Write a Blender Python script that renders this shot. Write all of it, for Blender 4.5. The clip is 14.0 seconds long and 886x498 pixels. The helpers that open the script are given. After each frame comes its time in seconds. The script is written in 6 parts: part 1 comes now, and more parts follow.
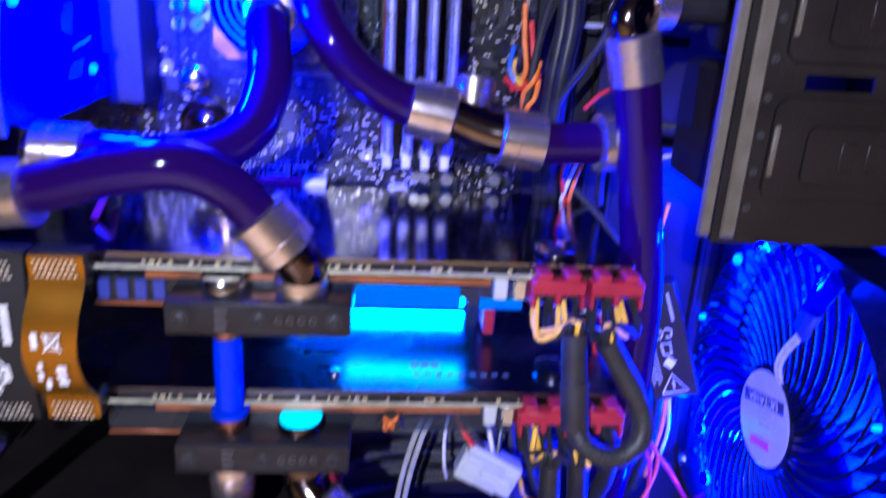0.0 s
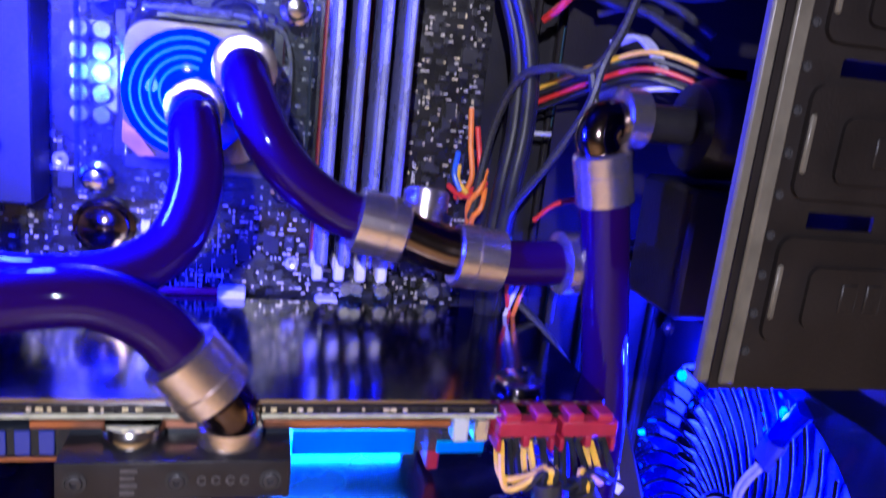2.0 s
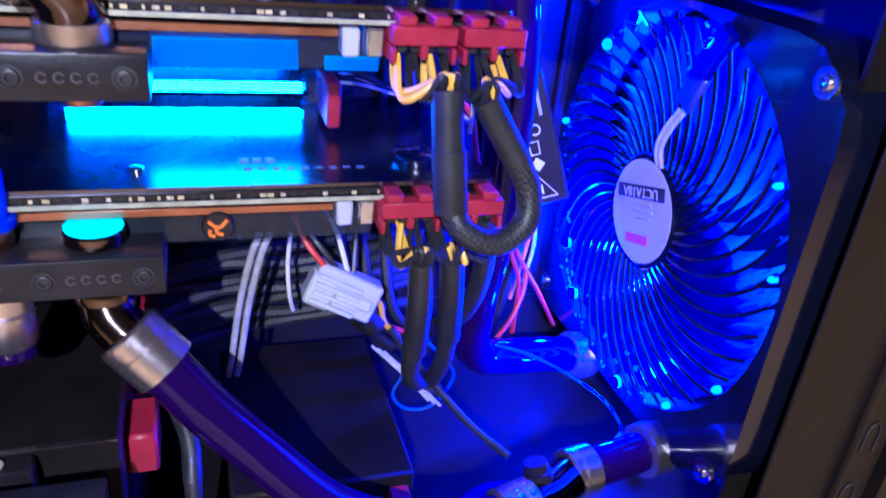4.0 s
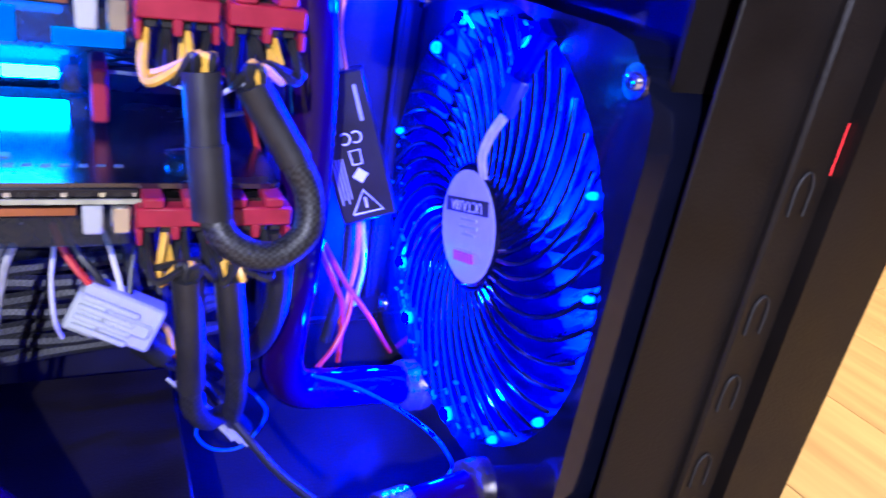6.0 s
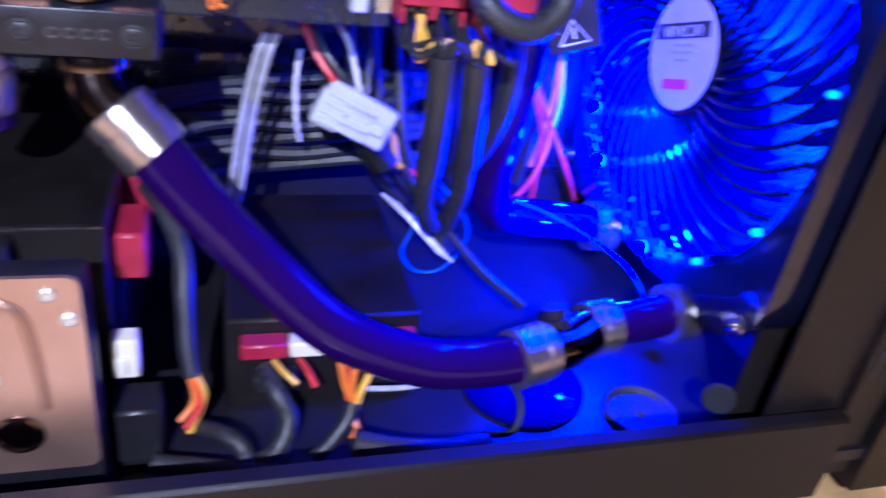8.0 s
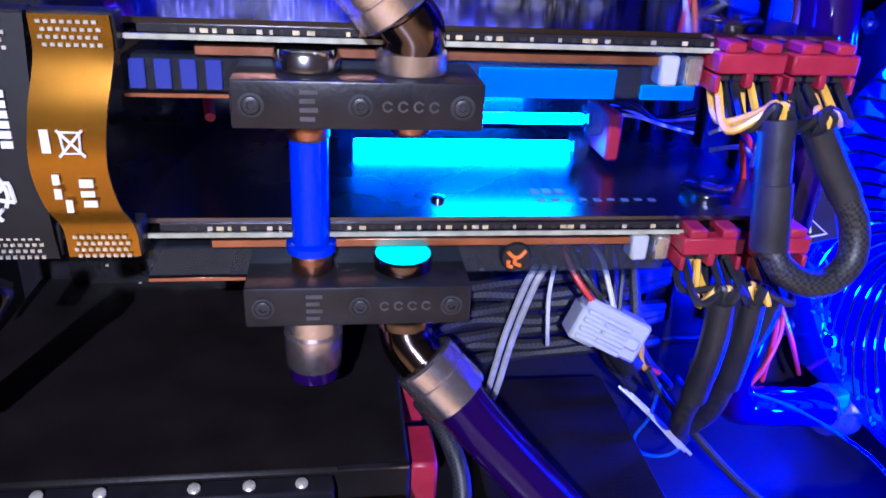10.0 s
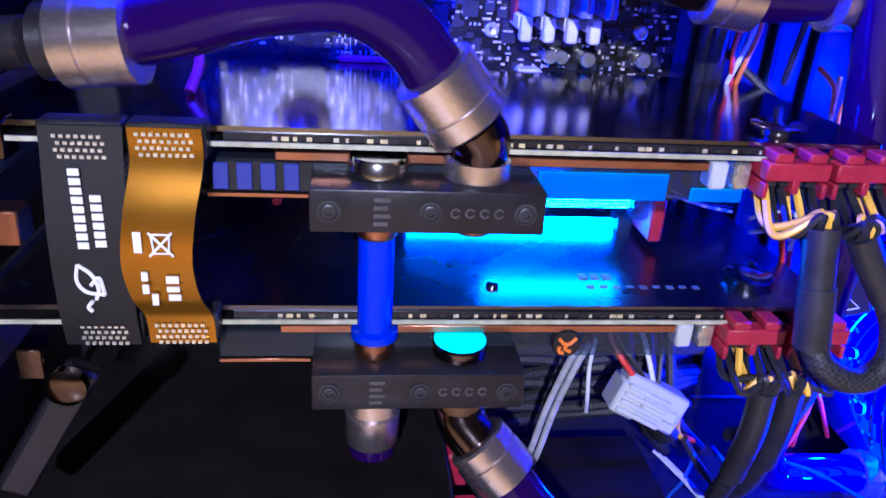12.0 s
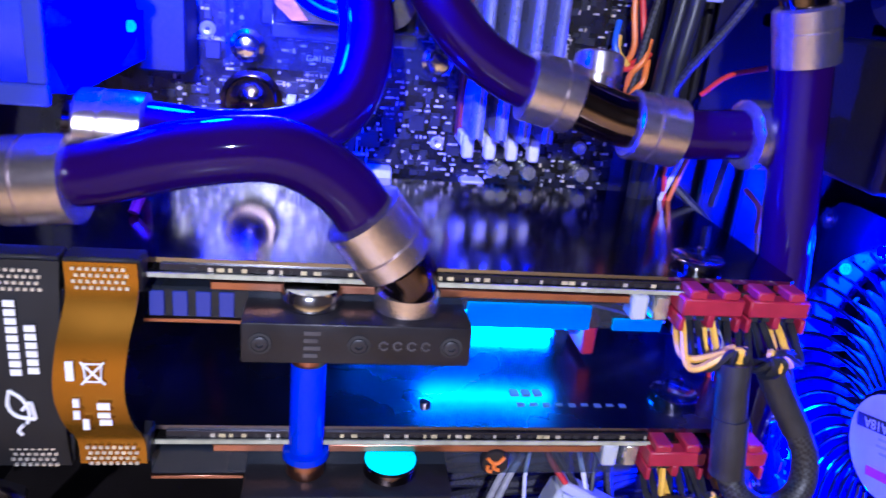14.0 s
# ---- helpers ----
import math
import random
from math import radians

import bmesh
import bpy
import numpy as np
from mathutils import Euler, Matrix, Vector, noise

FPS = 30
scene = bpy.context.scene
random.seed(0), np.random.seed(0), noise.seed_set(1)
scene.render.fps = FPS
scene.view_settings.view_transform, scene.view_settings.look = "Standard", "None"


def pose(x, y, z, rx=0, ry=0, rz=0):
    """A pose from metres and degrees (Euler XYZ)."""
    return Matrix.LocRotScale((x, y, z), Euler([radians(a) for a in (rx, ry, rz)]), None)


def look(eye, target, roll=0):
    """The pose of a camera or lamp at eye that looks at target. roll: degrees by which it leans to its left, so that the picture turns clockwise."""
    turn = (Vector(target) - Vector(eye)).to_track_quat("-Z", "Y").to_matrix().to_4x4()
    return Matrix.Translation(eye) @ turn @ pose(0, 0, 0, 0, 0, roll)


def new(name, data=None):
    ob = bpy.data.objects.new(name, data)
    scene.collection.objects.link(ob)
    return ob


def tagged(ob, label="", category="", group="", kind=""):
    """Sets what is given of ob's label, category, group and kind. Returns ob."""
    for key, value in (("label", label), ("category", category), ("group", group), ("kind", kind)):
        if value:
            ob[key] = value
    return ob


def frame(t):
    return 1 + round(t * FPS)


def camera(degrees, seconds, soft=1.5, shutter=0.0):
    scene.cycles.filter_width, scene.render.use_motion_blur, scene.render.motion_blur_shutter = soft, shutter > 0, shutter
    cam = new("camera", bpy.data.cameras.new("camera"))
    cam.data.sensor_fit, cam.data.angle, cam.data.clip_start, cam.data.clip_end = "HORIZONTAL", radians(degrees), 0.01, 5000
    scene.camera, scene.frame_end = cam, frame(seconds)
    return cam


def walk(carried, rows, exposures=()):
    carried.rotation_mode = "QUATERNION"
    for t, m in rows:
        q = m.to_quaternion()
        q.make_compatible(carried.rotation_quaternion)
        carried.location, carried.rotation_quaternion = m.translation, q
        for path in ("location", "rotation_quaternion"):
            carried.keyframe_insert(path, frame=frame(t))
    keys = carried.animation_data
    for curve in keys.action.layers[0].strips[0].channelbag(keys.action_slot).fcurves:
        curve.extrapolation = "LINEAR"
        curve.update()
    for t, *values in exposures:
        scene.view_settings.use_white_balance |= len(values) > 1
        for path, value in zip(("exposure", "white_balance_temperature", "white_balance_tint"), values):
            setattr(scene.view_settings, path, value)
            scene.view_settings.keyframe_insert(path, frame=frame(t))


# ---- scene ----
cam = camera(60.7, 14.0, 1.5, 0.5)
PATH = [
    (0, (-0.027, 0.078, 0.438), (0.133, 1.953, -0.24), 3.3),
    (0.5, (-0.028, 0.099, 0.455), (0.293, 2.012, -0.03), 1.4),
    (1, (-0.041, 0.116, 0.467), (0.434, 2.0, -0.007), 1.5),
    (1.5, (-0.047, 0.13, 0.47), (0.52, 1.994, 0.022), 2.5),
    (2, (-0.051, 0.12, 0.445), (0.42, 2.006, -0.025), 6.4),
    (2.5, (-0.043, 0.119, 0.428), (0.475, 1.943, -0.206), 8.2),
    (3, (-0.031, 0.113, 0.409), (0.501, 1.892, -0.336), 5.9),
    (3.2, (-0.031, 0.113, 0.402), (0.527, 1.859, -0.397), 5.3),
    (5.3, (-0.003, 0.136, 0.346), (0.725, 1.768, -0.551), 9.2),
    (5.5, (0.002, 0.138, 0.353), (0.763, 1.779, -0.499), 9.3),
    (6, (0.018, 0.132, 0.359), (0.871, 1.758, -0.434), 9.6),
    (6.5, (0.028, 0.133, 0.361), (0.969, 1.71, -0.43), 9.9),
    (7, (0.024, 0.13, 0.351), (0.964, 1.699, -0.458), 10.4),
    (7.5, (0.006, 0.124, 0.325), (0.826, 1.695, -0.603), 10.9),
    (8, (-0.024, 0.114, 0.317), (0.551, 1.758, -0.666), 8.5),
    (8.4, (-0.054, 0.118, 0.33), (0.344, 1.788, -0.696), 5.8),
    (8.5, (-0.059, 0.117, 0.327), (0.325, 1.823, -0.643), 4.6),
    (9, (-0.075, 0.127, 0.356), (0.225, 1.896, -0.528), 3.3),
    (9.2, (-0.076, 0.129, 0.359), (0.208, 1.908, -0.509), 2.8),
    (11.3, (-0.085, 0.139, 0.381), (0.154, 1.953, -0.427), 3.6),
    (11.5, (-0.088, 0.138, 0.383), (0.16, 1.953, -0.419), 3.6),
    (12, (-0.093, 0.135, 0.393), (0.142, 1.95, -0.415), 3.7),
    (12.5, (-0.088, 0.134, 0.399), (0.173, 1.957, -0.381), 3.9),
    (13, (-0.094, 0.134, 0.411), (0.153, 1.976, -0.328), 4.0),
    (13.2, (-0.09, 0.133, 0.41), (0.112, 2.0, -0.276), 3.4),
    (13.5, (-0.091, 0.134, 0.421), (0.147, 1.994, -0.276), 4.8),
    (14, (-0.082, 0.135, 0.421), (0.221, 1.988, -0.269), 5.7),
]
walk(cam, [(t, look(eye, target, roll)) for t, eye, target, roll in PATH],
     [(0, 0.2, 5700, 10), (0.6, 0.0, 6500, 10), (1.6, 0.0, 6500, 10), (2.6, 0.25, 5700, 10), (3.2, 0.3, 5600, 10), (5.3, 0.45, 5700, 10), (6.8, 0.45, 5800, 10), (7.6, 0.7, 5400, 10), (8.6, 0.7, 5450, 10), (9.2, 0.55, 5450, 10), (11.3, 0.25, 5600, 10), (14, 0.18, 5600, 10)])

# world: a dim room at night
world = bpy.data.worlds.new("room_air")
scene.world = world
world.use_nodes = True
world.node_tree.nodes["Background"].inputs[0].default_value = (0.10, 0.12, 0.22, 1)
world.node_tree.nodes["Background"].inputs[1].default_value = 0.25


def lamp(name, where, power, colour, radius=0.01):
    data = bpy.data.lights.new(name, "POINT")
    data.energy, data.color, data.shadow_soft_size = power, colour, radius
    ob = new(name, data)
    ob.location = where
    return ob


BLUE = (0.006, 0.010, 1.0)


def disc_lamp(name, where, towards, power, size):
    data = bpy.data.lights.new(name, "AREA")
    data.shape, data.size, data.energy, data.color = "DISK", size, power, BLUE
    ob = new(name, data)
    ob.matrix_world = look(where, towards)
    return ob


shade = bpy.data.lights.new("pendant_lamp", "SPOT")
shade.energy, shade.color, shade.shadow_soft_size, shade.spot_size, shade.spot_blend = 210.0, (1.0, 0.82, 0.58), 0.10, radians(46), 0.25
pendant = new("pendant_lamp", shade)
pendant.matrix_world = look((1.45, 0.40, 1.75), (1.02, 0.52, 0.085))
lamp("hand_torch", (-0.17, -0.30, 0.62), 23.5, (0.97, 0.94, 1.2), 0.006)
for y, z, power in ((0.437, 0.205, 1.6), (0.421, 0.182, 1.6), (0.368, 0.163, 1.8), (0.358, 0.326, 1.2), (0.4145, 0.325, 1.4)):
    lamp("fan_diode_light", (0.1505, y, z), power, BLUE, 0.003)
disc_lamp("front_fan_glow", (0.1835, 0.379, 0.248), (0.0, 0.379, 0.248), 7.0, 0.165)
lamp("rear_fan_light", (-0.128, 0.372, 0.425), 7.0, BLUE, 0.008)
disc_lamp("rear_fan_glow", (-0.1915, 0.398, 0.440), (0.0, 0.398, 0.440), 1.6, 0.110)


# ---- materials ----
def mat(name, base, rough=0.5, metal=0.0, var=0.25, scale=60.0, bump=0.0, bscale=400.0, coat=0.0, trans=0.0, alpha=1.0, spread=0.0):
    m = bpy.data.materials.new(name)
    m.use_nodes = True
    nt = m.node_tree
    b = nt.nodes["Principled BSDF"]
    b.inputs["Roughness"].default_value = rough
    b.inputs["Metallic"].default_value = metal
    b.inputs["Coat Weight"].default_value = coat
    b.inputs["Coat Roughness"].default_value = 0.05
    b.inputs["Transmission Weight"].default_value = trans
    b.inputs["Alpha"].default_value = alpha
    tc = nt.nodes.new("ShaderNodeTexCoord")
    n1 = nt.nodes.new("ShaderNodeTexNoise")
    n1.inputs["Scale"].default_value = scale
    n1.inputs["Detail"].default_value = 5
    nt.links.new(tc.outputs["Object"], n1.inputs["Vector"])
    ramp = nt.nodes.new("ShaderNodeValToRGB")
    lo = [c * (1 - var) for c in base]
    hi = [min(1, c * (1 + var)) for c in base]
    ramp.color_ramp.elements[0].position, ramp.color_ramp.elements[1].position = 0.3, 0.7
    ramp.color_ramp.elements[0].color, ramp.color_ramp.elements[1].color = (*lo, 1), (*hi, 1)
    nt.links.new(n1.outputs["Fac"], ramp.inputs["Fac"])
    out = ramp.outputs["Color"]
    if spread:
        info = nt.nodes.new("ShaderNodeObjectInfo")
        hsv = nt.nodes.new("ShaderNodeHueSaturation")
        mul = nt.nodes.new("ShaderNodeMapRange")
        mul.inputs["To Min"].default_value, mul.inputs["To Max"].default_value = 1 - spread, 1 + spread
        nt.links.new(info.outputs["Random"], mul.inputs["Value"])
        nt.links.new(mul.outputs["Result"], hsv.inputs["Value"])
        nt.links.new(out, hsv.inputs["Color"])
        out = hsv.outputs["Color"]
    nt.links.new(out, b.inputs["Base Color"])
    rr = nt.nodes.new("ShaderNodeMapRange")
    rr.inputs["To Min"].default_value, rr.inputs["To Max"].default_value = max(0.0, rough * 0.75), min(1, rough * 1.3 + 0.01)
    nt.links.new(n1.outputs["Fac"], rr.inputs["Value"])
    nt.links.new(rr.outputs["Result"], b.inputs["Roughness"])
    if bump:
        n2 = nt.nodes.new("ShaderNodeTexNoise")
        n2.inputs["Scale"].default_value = bscale
        n2.inputs["Detail"].default_value = 3
        nt.links.new(tc.outputs["Object"], n2.inputs["Vector"])
        bp = nt.nodes.new("ShaderNodeBump")
        bp.inputs["Strength"].default_value = bump
        bp.inputs["Distance"].default_value = 0.0006
        nt.links.new(n2.outputs["Fac"], bp.inputs["Height"])
        nt.links.new(bp.outputs["Normal"], b.inputs["Normal"])
    return m


def glow(name, colour, power):
    m = bpy.data.materials.new(name)
    m.use_nodes = True
    b = m.node_tree.nodes["Principled BSDF"]
    b.inputs["Base Color"].default_value = (*colour, 1)
    b.inputs["Emission Color"].default_value = (*colour, 1)
    b.inputs["Emission Strength"].default_value = power
    return m


def lucent(name, colour, share=0.5, rough=0.15, gloss=0.5):
    """Tinted plastic that passes light on diffusely."""
    m = bpy.data.materials.new(name)
    m.use_nodes = True
    nt = m.node_tree
    b = nt.nodes["Principled BSDF"]
    b.inputs["Base Color"].default_value = (*colour, 1)
    b.inputs["Roughness"].default_value = rough
    b.inputs["Specular IOR Level"].default_value = gloss
    t = nt.nodes.new("ShaderNodeBsdfTranslucent")
    t.inputs["Color"].default_value = (*colour, 1)
    mix = nt.nodes.new("ShaderNodeMixShader")
    mix.inputs[0].default_value = share
    nt.links.new(b.outputs[0], mix.inputs[1])
    nt.links.new(t.outputs[0], mix.inputs[2])
    nt.links.new(mix.outputs[0], nt.nodes["Material Output"].inputs[0])
    return m


def clear(name, tint, share=0.8, rough=0.05):
    """Clear sheet plastic: part see-through, part gloss."""
    m = bpy.data.materials.new(name)
    m.use_nodes = True
    nt = m.node_tree
    b = nt.nodes["Principled BSDF"]
    b.inputs["Base Color"].default_value = (*[c * 0.08 for c in tint], 1)
    b.inputs["Roughness"].default_value = rough
    b.inputs["Specular IOR Level"].default_value = 0.8
    t = nt.nodes.new("ShaderNodeBsdfTransparent")
    t.inputs["Color"].default_value = (*tint, 1)
    mix = nt.nodes.new("ShaderNodeMixShader")
    mix.inputs[0].default_value = share
    nt.links.new(b.outputs[0], mix.inputs[1])
    nt.links.new(t.outputs[0], mix.inputs[2])
    nt.links.new(mix.outputs[0], nt.nodes["Material Output"].inputs[0])
    return m


def braided(name, base, light):
    """Woven cable sleeve: fine crossing threads."""
    m = mat(name, base, 0.45, 0, 0.4, 300)
    nt = m.node_tree
    b = nt.nodes["Principled BSDF"]
    tc = nt.nodes.new("ShaderNodeTexCoord")
    ck = nt.nodes.new("ShaderNodeTexChecker")
    ck.inputs["Scale"].default_value = 900
    ck.inputs["Color1"].default_value, ck.inputs["Color2"].default_value = (*base, 1), (*light, 1)
    nt.links.new(tc.outputs["Object"], ck.inputs["Vector"])
    nt.links.new(ck.outputs["Color"], b.inputs["Base Color"])
    bp = nt.nodes.new("ShaderNodeBump")
    bp.inputs["Strength"].default_value = 0.7
    bp.inputs["Distance"].default_value = 0.0005
    nt.links.new(ck.outputs["Fac"], bp.inputs["Height"])
    nt.links.new(bp.outputs["Normal"], b.inputs["Normal"])
    return m


def planks(name, base):
    m = mat(name, base, 0.28, 0, 0.25, 9, 0.15, 90)
    nt = m.node_tree
    b = nt.nodes["Principled BSDF"]
    tc = nt.nodes.new("ShaderNodeTexCoord")
    mp = nt.nodes.new("ShaderNodeMapping")
    mp.inputs["Scale"].default_value = (3, 40, 1)
    n = nt.nodes.new("ShaderNodeTexNoise")
    n.inputs["Scale"].default_value = 1.6
    n.inputs["Detail"].default_value = 6
    r = nt.nodes.new("ShaderNodeValToRGB")
    r.color_ramp.elements[0].position, r.color_ramp.elements[1].position = 0.3, 0.75
    r.color_ramp.elements[0].color = (*[c * 0.68 for c in base], 1)
    r.color_ramp.elements[1].color = (*[min(1, c * 1.15) for c in base], 1)
    info = nt.nodes.new("ShaderNodeObjectInfo")
    add = nt.nodes.new("ShaderNodeVectorMath")
    nt.links.new(tc.outputs["Object"], mp.inputs["Vector"])
    nt.links.new(mp.outputs["Vector"], add.inputs[0])
    nt.links.new(info.outputs["Location"], add.inputs[1])
    nt.links.new(add.outputs[0], n.inputs["Vector"])
    nt.links.new(n.outputs["Fac"], r.inputs["Fac"])
    nt.links.new(r.outputs["Color"], b.inputs["Base Color"])
    return m


M = {
    "case": mat("black_case_paint", (0.0100, 0.0078, 0.0072), 0.46, 0, 0.25, 40, 0.25, 900),
    "case_in": mat("black_inner_paint", (0.013, 0.012, 0.015), 0.36, 0, 0.3, 30, 0.2, 900),
    "steel": mat("bare_steel", (0.45, 0.42, 0.38), 0.32, 1, 0.2, 90, 0.15, 600),
    "pcb": mat("black_circuit_board", (0.010, 0.0095, 0.009), 0.26, 0, 0.5, 140, 0.05, 2500, 0.8),
    "pcb_edge": mat("pale_board_edge", (0.42, 0.42, 0.30), 0.5, 0, 0.25, 200),
    "chip": mat("chip_plastic", (0.02, 0.02, 0.022), 0.35, 0, 0.3, 200),
    "tin": mat("tinned_metal", (0.68, 0.64, 0.52), 0.26, 0.5, 0.15, 200, 0.2, 900),
    "can": mat("capacitor_can", (0.75, 0.73, 0.66), 0.22, 0.85, 0.1, 300),
    "tan": mat("tan_component", (0.62, 0.53, 0.30), 0.45, 0.2, 0.3, 300),
    "slot": mat("slot_plastic", (0.018, 0.018, 0.02), 0.4, 0, 0.3, 200),
    "slot_red": mat("dark_red_slot_plastic", (0.20, 0.02, 0.02), 0.4, 0, 0.3, 200),
    "latch": mat("ivory_latch", (0.72, 0.70, 0.55), 0.45, 0, 0.15, 200),
    "ram": mat("pale_violet_anodised", (0.36, 0.38, 0.70), 0.27, 0.55, 0.1, 80, 0.1, 800),
    "sink": mat("dark_heatsink", (0.006, 0.006, 0.008), 0.55, 0.0, 0.2, 80, 0.1, 700),
    "mirror": mat("polished_black_backplate", (0.29, 0.28, 0.29), 0.13, 1.0, 0.12, 25, 0.12, 40),
    "brushed": mat("brushed_dark_backplate", (0.16, 0.16, 0.21), 0.25, 1.0, 0.2, 25, 0.12, 60),
    "copper": mat("copper", (0.52, 0.24, 0.15), 0.3, 1, 0.15, 120, 0.15, 500),
    "nickel": mat("nickel_plate", (0.72, 0.70, 0.68), 0.14, 1, 0.1, 60, 0.08, 300),
    "fitting": mat("knurled_silver_fitting", (0.78, 0.70, 0.70), 0.17, 0.95, 0.10, 900, 0.16, 4200),
    "dark_chrome": mat("dark_chrome", (0.16, 0.12, 0.11), 0.12, 1, 0.2, 60, 0.05, 300),
    "acetal": mat("black_acetal", (0.014, 0.013, 0.016), 0.34, 0, 0.25, 90, 0.15, 700),
    "acetal_mark": mat("engraved_grey", (0.07, 0.065, 0.07), 0.5, 0, 0.2, 200),
    "acrylic": clear("clear_acrylic", (0.86, 0.90, 0.95), 0.86, 0.04),
    "acrylic_edge": clear("frosted_acrylic", (0.62, 0.74, 0.92), 0.66, 0.08),
    "blue_acrylic": lucent("blue_acrylic", (0.004, 0.05, 0.85), 0.45, 0.06),
    "blue_glass": clear("blue_tube_acrylic", (0.01, 0.10, 0.95), 0.62, 0.04),
    "cyan_glow_cap": glow("self_lit_cyan_cap", (0.0, 0.62, 0.85), 0.9),
    "tube": lucent("purple_coolant_tube", (0.022, 0.003, 0.095), 0.40, 0.05),
    "cable": mat("black_rubber_cable", (0.02, 0.02, 0.023), 0.38, 0, 0.3, 150),
    "shrink": mat("grey_heatshrink", (0.022, 0.022, 0.027), 0.42, 0, 0.25, 120, 0.2, 500),
    "sleeve": braided("black_braided_sleeve", (0.010, 0.010, 0.012), (0.040, 0.040, 0.046)),
    "red_wire": mat("red_wire", (0.65, 0.035, 0.03), 0.4, 0, 0.15, 200),
    "orange_wire": mat("orange_wire", (0.80, 0.20, 0.03), 0.4, 0, 0.15, 200),
    "yellow_wire": mat("yellow_wire", (0.85, 0.48, 0.06), 0.4, 0, 0.15, 200),
    "white_wire": mat("white_wire", (0.75, 0.74, 0.70), 0.4, 0, 0.1, 200),
    "blue_wire": mat("blue_wire", (0.03, 0.12, 0.65), 0.4, 0, 0.15, 200),
    "clear_wire": mat("clear_grey_wire", (0.45, 0.45, 0.48), 0.18, 0, 0.2, 200, 0, 1, 0.6),
    "red_plug": mat("red_plug_plastic", (0.36, 0.016, 0.045), 0.40, 0, 0.15, 150),
    "white_plug": lucent("white_plug_plastic", (0.74, 0.77, 0.80), 0.35, 0.3),
    "cream_plug": mat("cream_plug_plastic", (0.78, 0.74, 0.58), 0.4, 0, 0.08, 150),
    "gold_flex": mat("amber_flexible_circuit", (0.44, 0.19, 0.015), 0.22, 0.8, 0.12, 30),
    "black_flex": mat("black_flexible_circuit", (0.006, 0.006, 0.007), 0.55, 0, 0.3, 60, 0.1, 400),
    "print": mat("white_print", (0.82, 0.82, 0.82), 0.5, 0, 0.05, 200),
    "dim_print": mat("grey_print", (0.40, 0.42, 0.45), 0.5, 0, 0.1, 200),
    "red_print": mat("red_print", (0.70, 0.04, 0.06), 0.5, 0, 0.1, 200),
    "dark_print": mat("dark_print", (0.03, 0.03, 0.035), 0.5, 0, 0.1, 200),
    "blade": lucent("blue_fan_blade", (0.002, 0.004, 0.17), 0.5, 0.06, 0.22),
    "fan_frame": mat("smoked_fan_frame", (0.004, 0.005, 0.016), 0.16, 0, 0.2, 60, 0, 1, 0.6),
    "label": mat("silver_label", (0.62, 0.62, 0.68), 0.35, 0.2, 0.06, 100),
    "hdd": mat("brushed_copper_cover", (0.56, 0.36, 0.26), 0.36, 0.85, 0.12, 40, 0.2, 900),
    "paper": mat("label_paper", (0.80, 0.80, 0.72), 0.55, 0, 0.05, 100),
    "green": mat("green_label", (0.02, 0.36, 0.13), 0.5, 0, 0.1, 100),
    "mesh": mat("fine_dust_mesh", (0.015, 0.015, 0.03), 0.6, 0, 0.3, 300, 0.9, 1800),
    "wood": planks("golden_wood", (0.70, 0.45, 0.18)),
    "wall": mat("orange_wood_panel", (0.50, 0.20, 0.08), 0.5, 0, 0.12, 12, 0.2, 120),
    "plaster": mat("dim_plaster", (0.22, 0.20, 0.19), 0.8, 0, 0.08, 8, 0.2, 150),
    "rubber": mat("black_rubber", (0.02, 0.02, 0.022), 0.6, 0, 0.3, 80),
    "led": glow("blue_led", (0.002, 0.014, 1.0), 60),
    "lamp_glow": glow("cyan_light_tube", (0.005, 0.11, 1.0), 105),
    # cyan base colour puts the tubes' light into acrylic that is clear
    "glow_tint_edge": lucent("cyan_glow_tint", (0.01, 0.75, 0.95), 0.93, 0.08, 0.3),
    "rim_lug": lucent("clear_blue_glint", (0.06, 0.35, 1.0), 0.3, 0.04, 0.9),
    "lamp_line": glow("bright_cyan_tube", (0.02, 0.20, 1.0), 70),
    "ring_blue": lucent("pale_blue_engraving", (0.10, 0.45, 0.85), 0.3, 0.2),
    "clear_frame": lucent("milky_blue_frame", (0.05, 0.07, 0.40), 0.3, 0.2),
    "faint_print": mat("faint_print", (0.10, 0.13, 0.16), 0.5, 0, 0.1, 200),
    "pale_steel": mat("pale_painted_steel", (0.12, 0.11, 0.085), 0.42, 0.2, 0.2, 120, 0.2, 700),
    "red_led": glow("red_button_light", (1.0, 0.04, 0.05), 1.4),
    "fan_core": glow("blue_led_core", (0.01, 0.02, 1.0), 2),
}


for key, level in (("case", 0.28), ("case_in", 0.3), ("cable", 0.35), ("acetal", 0.4)):
    M[key].node_tree.nodes["Principled BSDF"].inputs["Specular IOR Level"].default_value = level


# ---- building helpers ----
def box(bm, c, s, bev=0.0, rot=None, seg=1):
    r = bmesh.ops.create_cube(bm, size=1.0)
    vs = r["verts"]
    bmesh.ops.scale(bm, vec=s, verts=vs)
    if bev:
        es = list({e for v in vs for e in v.link_edges})
        res = bmesh.ops.bevel(bm, geom=es, offset=bev, segments=seg, affect="EDGES", profile=0.5)
        vs = list({v for f in res["faces"] for v in f.verts} | {v for v in vs if v.is_valid})
    if rot is not None:
        bmesh.ops.transform(bm, matrix=rot, verts=vs)
    bmesh.ops.translate(bm, vec=c, verts=vs)
    return vs


